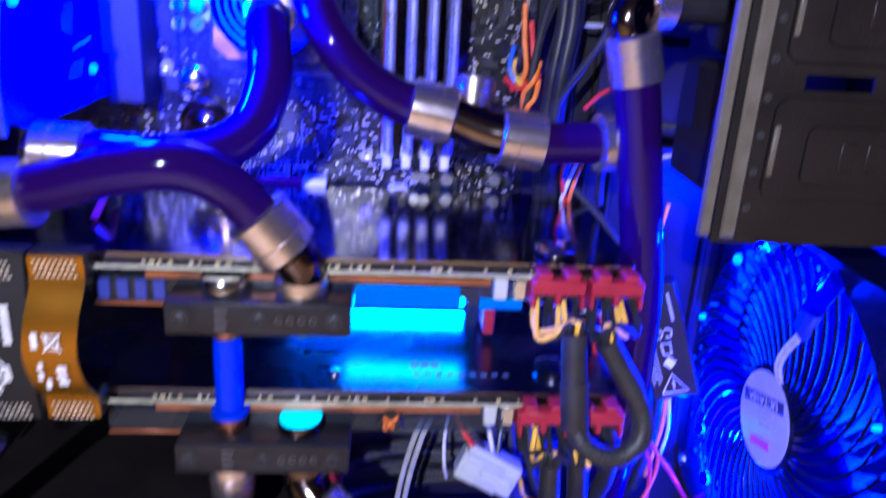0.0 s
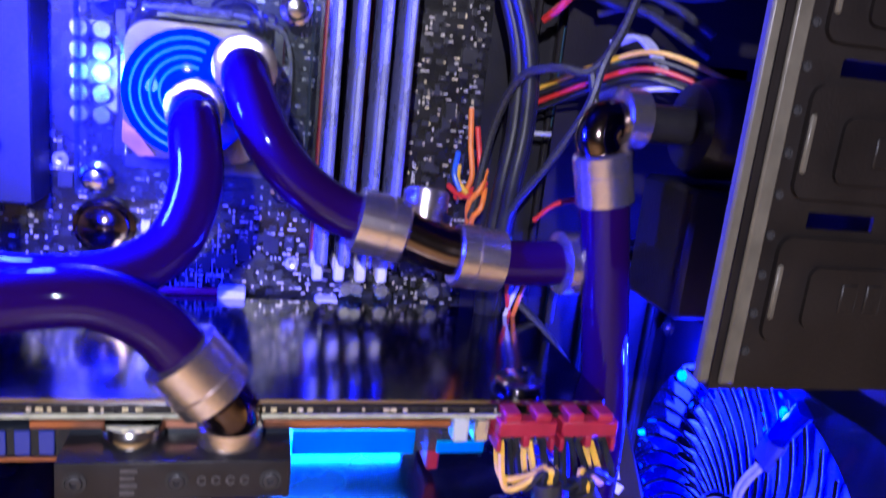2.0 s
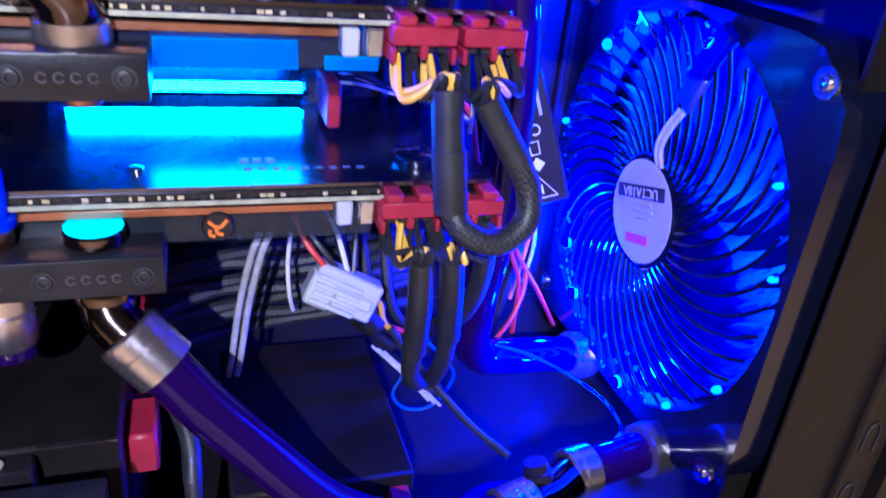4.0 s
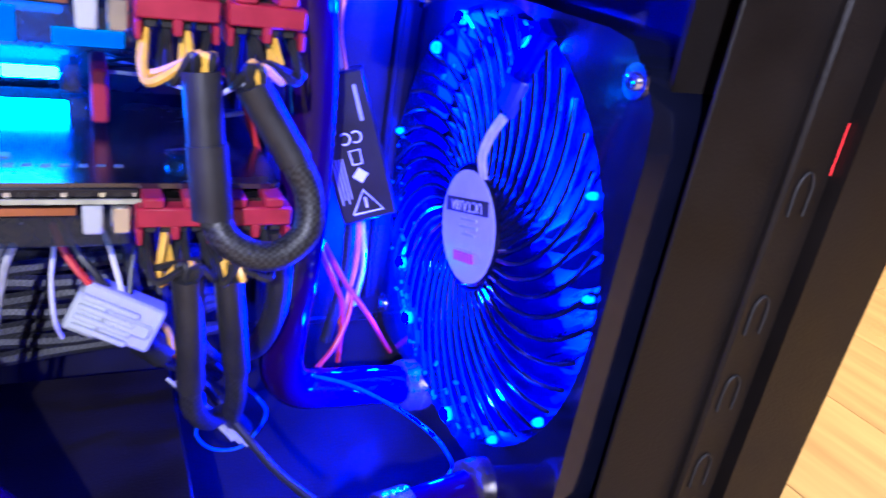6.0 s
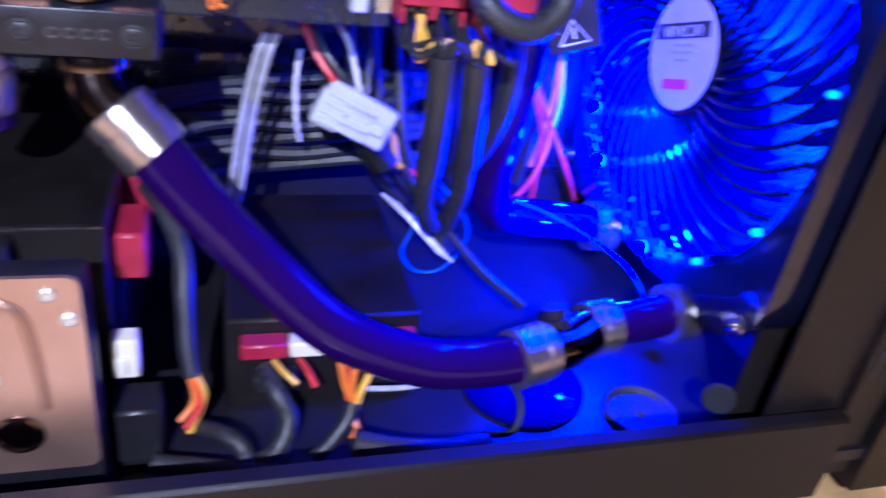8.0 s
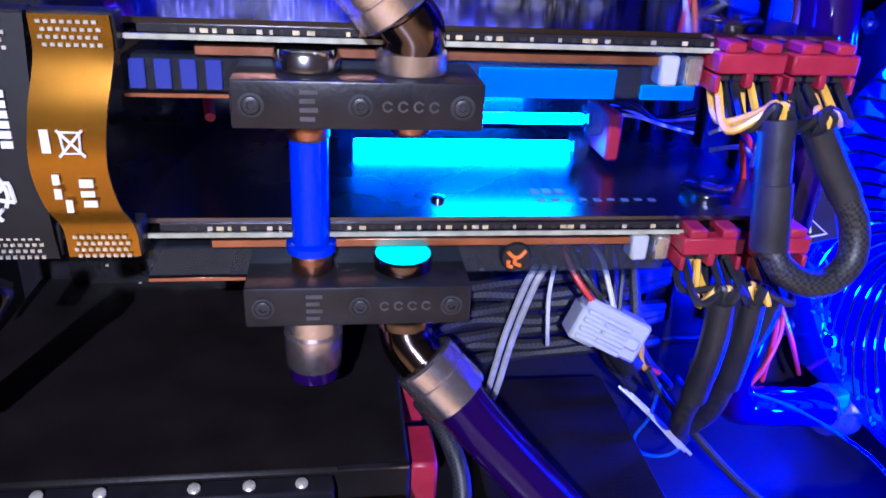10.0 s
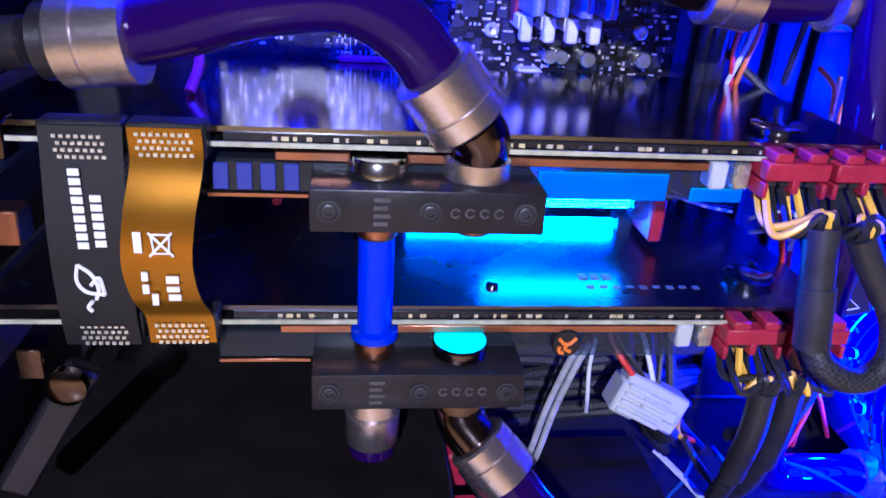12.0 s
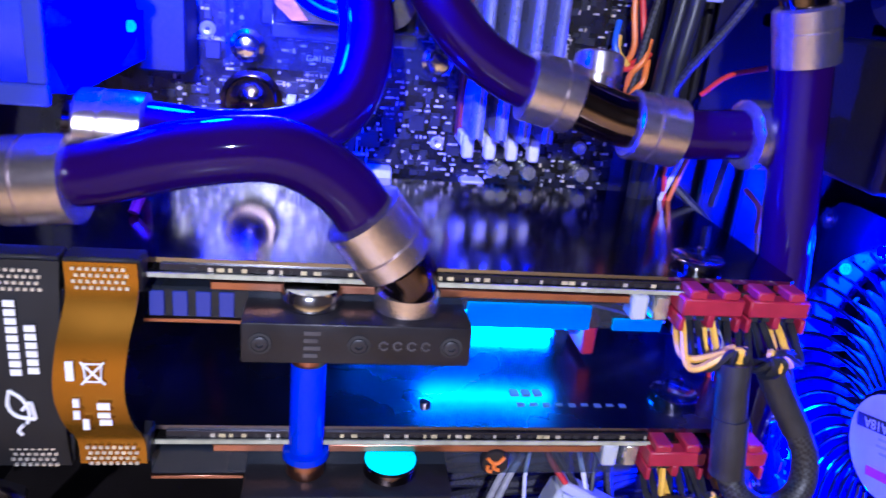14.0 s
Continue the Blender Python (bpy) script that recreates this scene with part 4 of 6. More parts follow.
# ---- light tubes on the lower card ----
lamp_unit = thing("light_tube_unit", "clear acrylic case holding two glowing cyan light tubes", "light tube")
for y, z, x0, x1, r, glowing in ((0.4180, 0.2795, -0.072, 0.014, 0.0025, "lamp_glow"), (0.3990, 0.2958, -0.043, 0.012, 0.0020, "lamp_line")):
    bm = B()
    lathe(bm, (x0, y, z), (1, 0, 0), [(0, r * 0.8), (0.001, r), (x1 - x0 - 0.001, r), (x1 - x0, r * 0.8)], 16)
    part("light_tube", bm, M[glowing], lamp_unit, "glowing cyan light tube")
    for x in (x0 - 0.006, x1 + 0.0005):
        bm = B()
        span(bm, (x, y - 0.0055, z - 0.0050), (x + 0.006, y + 0.0055, z + 0.0050), 0.001)
        part("end_block", bm, M["acrylic_edge"], lamp_unit)
bm = B()
span(bm, (0.0210, 0.396, 0.2805), (0.0265, 0.424, 0.2985), 0.001)
part("end_cap", bm, M["red_plug"], lamp_unit, "pinkish red end cap")
for k in range(6):
    bm = B()
    sweep(bm, [(0.0265, 0.422 + 0.003 * k, 0.292 + 0.001 * k), (0.038, 0.414 + 0.004 * k, 0.293 + 0.002 * (k % 3)), (0.052, 0.415 + 0.003 * k, 0.289), (0.066, 0.42, 0.285 + 0.002 * k)], 0.0007, 6, 6)
    part("lead", bm, M["white_wire" if k % 3 == 0 else "cable"], lamp_unit)


# ---- flexible bridge strips between the cards ----
def strip(name, pts, width, material, label):
    """A bent ribbon: centre line of (x, y, z) places, width along x."""
    path = spline(pts, 8)
    bm = B()
    rows = []
    for p in path:
        rows.append([bm.verts.new((p.x + dx, p.y + dy, p.z)) for dx, dy in ((-width / 2, 0), (width / 2, 0), (width / 2, 0.0008), (-width / 2, 0.0008))])
    for a, b in zip(rows, rows[1:]):
        for k in range(4):
            f = bm.faces.new((a[k], a[(k + 1) % 4], b[(k + 1) % 4], b[k]))
            f.smooth = True
    bm.faces.new(rows[0][::-1])
    bm.faces.new(rows[-1])
    ob = thing(name, label, "bridge strip", "bridge strips")
    part("ribbon", bm, material, ob)
    return ob


def pads(parent, x, y, z, cols, rows, material):
    for r in range(rows):
        for c in range(cols):
            bm = B()
            box(bm, (x + (c - (cols - 1) / 2) * 0.0019 + (r % 2) * 0.0008, y, z - r * 0.0019), (0.0011, 0.0006, 0.0009))
            part("contact", bm, material, parent)


gold = strip("bridge_strip", [(-0.1440, 0.3400, 0.3362), (-0.1440, 0.3396, 0.3260), (-0.1465, 0.3360, 0.3120), (-0.1480, 0.3350, 0.2980), (-0.1470, 0.3375, 0.2860), (-0.1445, 0.3405, 0.2780), (-0.1440, 0.341, 0.2690)], 0.0195, M["gold_flex"], "amber flexible bridge strip joining the two cards")
for z0, x in ((0.3345, -0.144), (0.2765, -0.144)):
    bm = B()
    span(bm, (x - 0.0105, 0.3415, z0 - 0.0075), (x + 0.0105, 0.3500, z0 + 0.0025), 0.0006)
    part("socket", bm, M["slot"], gold)
pads(gold, -0.1445, 0.3394, 0.3345, 8, 4, M["tin"])
pads(gold, -0.1445, 0.3400, 0.2755, 8, 4, M["tin"])
for x, z, w, h in ((-0.1525, 0.3050, 0.0022, 0.0062), (-0.1515, 0.2945, 0.0018, 0.0028), (-0.1515, 0.2905, 0.0018, 0.0028), (-0.1495, 0.2865, 0.0018, 0.0035), (-0.1440, 0.2935, 0.0035, 0.0022), (-0.1440, 0.2905, 0.0035, 0.0016), (-0.1440, 0.2872, 0.0035, 0.0018)):
    bm = B()
    box(bm, (x, 0.3345 if z > 0.29 else 0.3358, z), (w, 0.0006, h))
    part("print_bar", bm, M["print"], gold)
for s in (-1, 1):
    bm = B()
    sweep(bm, [(-0.1462 - 0.0032, 0.3342, 0.3045 - s * 0.0036), (-0.1462 + 0.0032, 0.3342, 0.3045 + s * 0.0036)], 0.0004, 5, 1)
    part("cross_mark", bm, M["print"], gold)
bm = B()
sweep(bm, [(-0.1487, 0.3342, 0.3075), (-0.1437, 0.3342, 0.3075), (-0.1442, 0.3342, 0.3018), (-0.1482, 0.3342, 0.3018), (-0.1487, 0.3342, 0.3075)], 0.0004, 5, 1)
part("bin_mark", bm, M["print"], gold)

black = strip("bridge_strip", [(-0.1655, 0.3400, 0.3362), (-0.1660, 0.3394, 0.3250), (-0.1668, 0.3380, 0.3030), (-0.1670, 0.3385, 0.2820), (-0.1668, 0.340, 0.2690)], 0.0215, M["black_flex"], "black bridge strip with white print joining the two cards")
for z0 in (0.3345, 0.2765):
    bm = B()
    span(bm, (-0.1665 - 0.0110, 0.3415, z0 - 0.0075), (-0.1665 + 0.0110, 0.3500, z0 + 0.0025), 0.0006)
    part("socket", bm, M["slot"], black)
pads(black, -0.1665, 0.3392, 0.3335, 7, 4, M["tin"])
pads(black, -0.1665, 0.3394, 0.2755, 7, 4, M["tin"])
# two lines of emblem print shown as upright bars, and a slanted emblem
for k in range(9):
    bm = B()
    box(bm, (-0.1680, 0.3378, 0.3240 - k * 0.0027), (0.0030, 0.0006, 0.0019))
    part("print_bar", bm, M["print"], black)
for k in range(6):
    bm = B()
    box(bm, (-0.1632, 0.3378, 0.3165 - k * 0.0027), (0.0030, 0.0006, 0.0019))
    part("print_bar", bm, M["print"], black)
for pts in ([(-0.1705, 0.2965), (-0.167, 0.2935), (-0.1655, 0.289), (-0.1665, 0.2855)], [(-0.1705, 0.2965), (-0.1712, 0.2915), (-0.1690, 0.2880), (-0.1640, 0.2870)], [(-0.1640, 0.2870), (-0.1650, 0.2925), (-0.1675, 0.2900)], [(-0.1675, 0.2850), (-0.1690, 0.2830), (-0.1680, 0.2815)]):
    bm = B()
    sweep(bm, [(a, 0.3376, b) for a, b in pts], 0.0006, 6, 4)
    part("emblem_stroke", bm, M["print"], black)

# ---- front fan ----
FX, FY, FZ = 0.158, 0.379, 0.248


def fan(name, cx, cy, cz, R, side, facing, blades, label, depth=0.026, shell="fan_frame"):
    """An upright fan across the case's length; facing is the way along x that its hub label looks."""
    f = thing(name, label, "fan", "fans")
    s = facing
    n = 64
    bm = B()
    outer, inner = [], []
    for k in range(n):
        a = 2 * math.pi * k / n
        c, d = math.cos(a), math.sin(a)
        q = min(side / max(abs(c), 1e-6), side / max(abs(d), 1e-6), side * 1.27)
        outer.append((q * c, q * d))
        inner.append((R * c, R * d))
    rows = []
    for h in (0, depth):
        rows.append([bm.verts.new((cx - s * h, cy + a, cz + b)) for a, b in outer])
        rows.append([bm.verts.new((cx - s * h, cy + a, cz + b)) for a, b in inner])
    for a, b in ((rows[0], rows[1]), (rows[3], rows[2]), (rows[2], rows[0]), (rows[1], rows[3])):
        for k in range(n):
            bm.faces.new((a[k], a[(k + 1) % n], b[(k + 1) % n], b[k]))
    part("frame", bm, M[shell], f, "smoked dark plastic fan frame" if shell == "fan_frame" else "milky clear fan frame")
    bm = B()
    lathe(bm, (cx + s * 0.001, cy, cz), (-s, 0, 0), [(0, R * 0.27), (0.001, R * 0.29), (0.02, R * 0.29)], 40)
    hub = part("hub", bm, M["fan_frame"], f)
    bm = B()
    lathe(bm, (cx + s * 0.0012, cy, cz), (s, 0, 0), [(0, R * 0.265), (0.0003, R * 0.265)], 40)
    part("label_disc", bm, M["label"], hub, "silver hub label")
    mesh = None
    for k in range(blades):
        a0 = 2 * math.pi * k / blades
        if mesh is None:
            bm = B()
            vs = []
            for j in range(9):
                u = j / 8
                r = R * (0.30 + 0.645 * u)
                twist = radians(34) * u ** 1.2
                w = 0.0052 + 0.0022 * u
                row = []
                for x, dt, dr in ((-0.002, -w * 0.75 / r, 0), (-0.010, 0.1 * w / r, 0), (-0.019, w * 0.75 / r, 0)):
                    row.append(((s * x), r, twist + dt))
                vs.append([bm.verts.new((p, r2 * math.sin(t), r2 * math.cos(t))) for p, r2, t in row])
            for a, b in zip(vs, vs[1:]):
                for q in range(2):
                    fc = bm.faces.new((a[q], a[q + 1], b[q + 1], b[q]))
                    fc.smooth = True
            ext = bmesh.ops.solidify(bm, geom=bm.faces[:], thickness=0.0009)
            ob = finish("blade", bm, M["blade"])
            mesh = ob.data
        else:
            ob = new("blade", mesh)
        ob.parent = f
        ob.matrix_basis = Matrix.Translation((cx, cy, cz)) @ Matrix.Rotation(-s * a0, 4, "X")
        if blades > 20:
            if k == 0:
                bm = B()
                pts = []
                for j in range(7):
                    u = j / 6
                    r = R * (0.30 + 0.67 * u)
                    t = radians(34) * u ** 1.2 - 0.0045 / r
                    pts.append((s * 0.0004, r * math.sin(t), r * math.cos(t)))
                sweep(bm, pts, 0.0009, 6, 2)
                rib = finish("guard_rib", bm, M["fan_frame"])
                ribmesh = rib.data
            else:
                rib = new("guard_rib", ribmesh)
            rib.parent = f
            rib.matrix_basis = ob.matrix_basis
    return f


front = fan("case_fan", FX, FY, FZ, 0.0865, 0.0895, -1, 42, "large translucent blue case fan lit by blue diodes")
# hub label print
LAB = Matrix.Translation((FX - 0.0018, FY, FZ)) @ Matrix(((0, 0, -1, 0), (-1, 0, 0, 0), (0, 1, 0, 0), (0, 0, 0, 1)))
bm = B()
box(bm, (0, 0, 0), (0.0360, 0.0060, 0.0003))
ob = part("label_band", bm, M["dark_print"], front, "dark band across the label")
ob.data.transform(LAB @ pose(0, 0, 0, 0, 0, 197) @ Matrix.Translation((0, -0.0085, 0)))
letters("writing", "UCTA18A", 0.0062, LAB @ pose(0, 0, 0, 0, 0, 197) @ Matrix.Translation((0, -0.0085, 0.0002)), M["label"], front)
for k, (w, y) in enumerate(((0.013, -0.0030), (0.015, 0.0000), (0.011, 0.0030))):
    bm = B()
    box(bm, (-0.002, y, 0), (w, 0.0011, 0.0003))
    ob = part("label_bar", bm, M["dim_print"], front)
    ob.data.transform(LAB @ pose(0, 0, 0, 0, 0, 197))
bm = B()
box(bm, (0.002, 0.0125, 0), (0.017, 0.0040, 0.0003), 0.0)
ob = part("label_bar", bm, M["red_print"], front, "red maker's mark as a plain bar")
ob.data.transform(LAB @ pose(0, 0, 0, 0, 0, 197))
for a, d, r in ((47, 0.082, 0.0026), (65, 0.084, 0.0028), (104, 0.079, 0.0026), (-37, 0.074, 0.0030), (-57, 0.079, 0.0032), (-97, 0.085, 0.0032), (-150, 0.084, 0.0016), (172, 0.083, 0.0013), (150, 0.083, 0.0013), (-125, 0.084, 0.0015), (10, 0.084, 0.0016)):
    bm = B()
    c = (FX - 0.0005, FY + d * math.cos(radians(a)), FZ + d * math.sin(radians(a)))
    lathe(bm, c, (-1, 0, 0), [(-0.001, r), (0.0010, r), (0.0022, r * 0.55)], 12)
    part("diode", bm, M["led"], front, "glowing blue diode")
# clear chips along the rim between the blade tips, added as the diodes' glints
rng = random.Random(21)
glint = None
for k in range(64):
    a = radians(rng.uniform(-118, 15) if k < 46 else rng.uniform(35, 112))
    if glint is None:
        bm = B()
        box(bm, (0, 0, 0), (0.0014, 0.0008, 0.0030), 0.0003)
        glint = finish("rim_lug", bm, M["rim_lug"])
        ob = glint
    else:
        ob = new("rim_lug", glint.data)
    ob.parent = front
    d = 0.0845 - 0.020 * rng.random() ** 2
    ob.matrix_basis = Matrix.Translation((FX - 0.0012, FY + d * math.cos(a), FZ + d * math.sin(a))) @ Matrix.Rotation(-a + 1.9 * rng.uniform(-1, 1), 4, "X") @ Matrix.Rotation(0.7 * rng.uniform(-1, 1), 4, "Z") @ Matrix.Scale(rng.uniform(0.45, 1.1), 4)
for y, z in ((-1, -1), (1, -1), (-1, 1), (1, 1)):
    bm = B()
    lathe(bm, (FX, FY + y * 0.078, FZ + z * 0.078), (-1, 0, 0), [(0, 0.0052), (0.001, 0.0052), (0.001, 0.0028), (0.0022, 0.0026), (0.0026, 0.0015)], 20)
    part("corner_screw", bm, M["nickel"], front)
bm = B()
for q in (0, 0.0030):
    sweep(bm, [(FX - 0.001, FY - 0.004 - q, FZ + 0.023), (FX - 0.003, FY - 0.0035 - q, FZ + 0.031), (FX - 0.003, FY - 0.0065 - q, FZ + 0.040), (FX - 0.001, FY - 0.0105 - q, FZ + 0.049)], 0.0011, 8, 6)
part("hub_lead", bm, M["clear_wire"], front, "clear sleeve of the hub leads")
bm = B()
box(bm, (0, 0, 0), (0.004, 0.011, 0.017), 0.0012, Euler((radians(24), 0, 0)).to_matrix().to_4x4())
bmesh.ops.translate(bm, vec=(FX - 0.001, FY - 0.0155, FZ + 0.0585), verts=bm.verts)
part("lead_clip", bm, M["clear_frame"], front, "milky clip over the hub leads")
bm = B()
sweep(bm, [(FX - 0.002, FY - 0.020, FZ + 0.066), (FX - 0.002, FY - 0.024, FZ + 0.074), (FX - 0.001, FY - 0.030, FZ + 0.084)], 0.0045, 12, 5)
part("lead_arm", bm, M["blade"], front)

# ---- rear fan and radiator ----
rear = fan("case_fan", -0.1520, 0.398, 0.440, 0.0575, 0.0605, 1, 11, "translucent blue rear fan glowing from its diodes", 0.036, "clear_frame")
for a in (200, 110, 20, 290):
    bm = B()
    lathe(bm, (-0.1515, 0.398 + 0.05 * math.cos(radians(a)), 0.440 + 0.05 * math.sin(radians(a))), (1, 0, 0), [(-0.001, 0.002), (0.0008, 0.002), (0.0016, 0.001)], 12)
    part("diode", bm, M["led"], rear, "glowing blue diode")
bm = B()
lathe(bm, (-0.1680, 0.3372, 0.4090), (0, -1, 0), [(0, 0.0045), (0.001, 0.0045), (0.002, 0.003)], 20)
part("diode", bm, M["led"], rear, "glowing blue diode")
for a, b in (((-0.1880, 0.3352, 0.3795), (-0.1520, 0.3374, 0.3850)), ((-0.1880, 0.3352, 0.385), (-0.1830, 0.3374, 0.50)), ((-0.1570, 0.3352, 0.385), (-0.1520, 0.3374, 0.50))):
    bm = B()
    span(bm, a, b, 0.0006)
    part("frame_rib", bm, M["clear_frame"], rear)
bm = B()
span(bm, (-0.222, 0.338, 0.382), (-0.206, 0.459, 0.515), 0.002)
for k in range(18):
    span(bm, (-0.2075, 0.345, 0.39 + k * 0.0068), (-0.2045, 0.452, 0.3915 + k * 0.0068))
single("radiator", bm, M["sink"], "black finned radiator behind the rear fan", "radiator")

# ---- power supply ----
psu = thing("power_supply", "black steel power supply with red modular plugs", "power supply")
bm = B()
span(bm, (-0.215, 0.3265, 0.1152), (-0.0555, 0.4660, 0.2000), 0.0012)
part("housing", bm, M["case"], psu)
bm = B()
span(bm, (-0.215, 0.3180, 0.1865), (-0.0800, 0.3262, 0.1985), 0.0008)
part("front_strip", bm, M["acetal"], psu, "black mounting strip with bright screws")
for x in (-0.205, -0.168, -0.150, -0.1225, -0.106, -0.090):
    bm = B()
    lathe(bm, (x, 0.3220, 0.1985), (0, -0.3, 1), [(0, 0.0020), (0.0008, 0.0020), (0.0014, 0.0012)], 14)
    part("screw", bm, M["tin"], psu)
bm = B()
span(bm, (-0.0790, 0.3255, 0.1998), (-0.0560, 0.3275, 0.2006))
part("bright_edge", bm, M["steel"], psu)
for y, z in ((0.347, 0.1835), (0.39, 0.184), (0.43, 0.184)):
    bm = B()
    span(bm, (-0.0555, y - 0.011, z - 0.0085), (-0.0450, y + 0.011, z + 0.0085), 0.0012)
    part("modular_plug", bm, M["red_plug"], psu, "red modular plug")

# ---- hard disk leaning before the power supply ----
hdd = thing("hard_disk", "copper-toned hard disk standing on edge with a green label", "hard disk")
bm = B()
span(bm, (-0.2040, 0.2985, 0.1155), (-0.0580, 0.3100, 0.1998), 0.001, 2)
part("body", bm, M["acetal"], hdd)
bm = B()
plate(bm, rounded(-0.2035, 0.134, -0.0585, 0.2015, 0.0035), 0.0016, lambda a, b, h: Vector((a, 0.2968 + h, b)))
part("cover", bm, M["hdd"], hdd, "brushed copper-toned cover")
bm = B()
sweep(bm, [(-0.2000, 0.2970, 0.1865), (-0.1520, 0.2970, 0.1900), (-0.1390, 0.2970, 0.1880), (-0.1340, 0.2970, 0.1835), (-0.1270, 0.2970, 0.1845), (-0.1210, 0.2970, 0.1930), (-0.1110, 0.2970, 0.1950), (-0.0880, 0.2970, 0.1955), (-0.0790, 0.2970, 0.1945), (-0.0735, 0.2970, 0.1895), (-0.0715, 0.2970, 0.1750), (-0.0710, 0.2970, 0.1580)], 0.0017, 8, 8)
part("pressed_channel", bm, M["hdd"], hdd)
bm = B()
plate(bm, rounded(-0.1880, 0.1360, -0.0930, 0.1790, 0.004), 0.0003, lambda a, b, h: Vector((a, 0.2964 + h, b)))
lab = part("label", bm, M["paper"], hdd, "white paper label with fine print")
bm = B()
plate(bm, rounded(-0.1060, 0.1355, -0.0890, 0.1795, 0.005), 0.0003, lambda a, b, h: Vector((a, 0.2960 + h, b)))
part("green_band", bm, M["green"], hdd, "green end of the label")
rng = random.Random(5)
for k in range(9):
    for q in range(2):
        bm = B()
        x = -0.180 + k * 0.0078
        z1 = 0.174 - q * 0.020
        span(bm, (x, 0.2959, z1 - rng.uniform(0.008, 0.016)), (x + rng.choice([0.0012, 0.002, 0.0035]), 0.2964, z1))
        part("print_bar", bm, M["dim_print"], lab)
for k in range(3):
    bm = B()
    span(bm, (-0.1015 + k * 0.0035, 0.2956, 0.142), (-0.0998 + k * 0.0035, 0.2960, 0.160))
    part("print_bar", bm, M["dim_print"], lab)
bm = B()
lathe(bm, (-0.0790, 0.2966, 0.1490), (0, -1, 0), [(0, 0.0068), (0.0006, 0.0068), (0.0010, 0.0058), (0.0002, 0.0054)], 28)
part("spindle_hole", bm, M["dark_chrome"], hdd)
for x, z in ((-0.0665, 0.1965), (-0.1480, 0.1960), (-0.0620, 0.1885), (-0.0830, 0.1690), (-0.195, 0.196)):
    bm = B()
    lathe(bm, (x, 0.2966, z), (0, -1, 0), [(0, 0.0022), (0.0006, 0.0022), (0.0012, 0.0014), (0.0006, 0.0008)], 14)
    part("screw", bm, M["tin"], hdd)

# ---- small drives on the case floor ----
drives = thing("drive_stack", "black flat drive box on the case floor with red plugs", "drive")
bm = B()
span(bm, (-0.0215, 0.338, Z0 + 0.0005), (0.0505, 0.438, 0.1555), 0.0012)
part("housing", bm, M["case"], drives)
for x0, x1, name in ((-0.0165, 0.0000, "red_plug"), (0.0005, 0.0125, "cream_plug"), (0.0390, 0.0475, "red_plug"), (-0.012, 0.004, "slot")):
    bm = B()
    zt = 0.1500 if name != "slot" else 0.135
    span(bm, (x0, 0.3300, zt - 0.0065), (x1, 0.3380, zt), 0.0008)
    part("plug", bm, M[name], drives)

# ---- cables and small things ----
def wire(name, pts, r, material, label, category="cable", group="cables", n=8, steps=8):
    bm = B()
    sweep(bm, pts, r, n, steps)
    return single(name, bm, M[material], label, category, group)


def loom(name, label, strands, group="cables"):
    """A cable of several strands: rows of (part name, points, radius, material)."""
    t = thing(name, label, "cable", group)
    for pn, pts, r, material in strands:
        bm = B()
        sweep(bm, pts, r, 10 if r > 0.002 else 6, 8)
        part(pn, bm, M[material], t)
    return t


def power_plug(x, z, lower):
    """A red eight-pin plug hanging on the edge of a card."""
    p = thing("power_plug", "red plastic power plug on a graphics card", "plug", "card power plugs")
    bm = B()
    span(bm, (x - 0.0105, 0.3420, z - 0.0070), (x + 0.0105, 0.3600, z - 0.0010), 0.0006)
    span(bm, (x - 0.0105, 0.3420, z - 0.0125), (x - 0.0088, 0.3560, z - 0.0075), 0.0004)
    span(bm, (x + 0.0088, 0.3420, z - 0.0125), (x + 0.0105, 0.3560, z - 0.0075), 0.0004)
    span(bm, (x - 0.0012, 0.3420, z - 0.0110), (x + 0.0012, 0.3560, z - 0.0065), 0.0004)
    part("housing", bm, M["red_plug"], p)
    for q in (-0.0055, 0.0055):
        bm = B()
        span(bm, (x + q - 0.0035, 0.3415, z - 0.0010), (x + q + 0.0025, 0.3520, z + 0.0022), 0.0006)
        part("latch", bm, M["red_plug"], p)
    for k in range(4):
        bm = B()
        span(bm, (x - 0.0082 + k * 0.0043, 0.3445, z - 0.0095), (x - 0.0050 + k * 0.0043, 0.3540, z - 0.0065), 0.0003)
        part("pin_shell", bm, M["slot"], p)
    return p


for z, low in ((0.3315, False), (0.2735, True)):
    for x in (0.0415, 0.0645):
        power_plug(x, z, low)

rng = random.Random(11)


def fan_out(x, z, gather, name, label, colours):
    strands = []
    for k in range(8):
        px = x - 0.0078 + (k % 4) * 0.0052
        py = 0.346 + (k // 4) * 0.006
        a = Vector((px, py, z - 0.0105))
        b = Vector((px + rng.uniform(-0.003, 0.003), py - 0.010 - rng.uniform(0, 0.004), z - 0.0185 - rng.uniform(0, 0.003)))
        c = Vector(gather) + Vector((rng.uniform(-0.003, 0.003), rng.uniform(-0.003, 0.003), 0.0055))
        d = Vector(gather) + Vector((rng.uniform(-0.002, 0.002), rng.uniform(-0.002, 0.002), -0.003))
        strands.append(("strand", [a, b, c, d], 0.00125, colours[k % len(colours)]))
    return strands


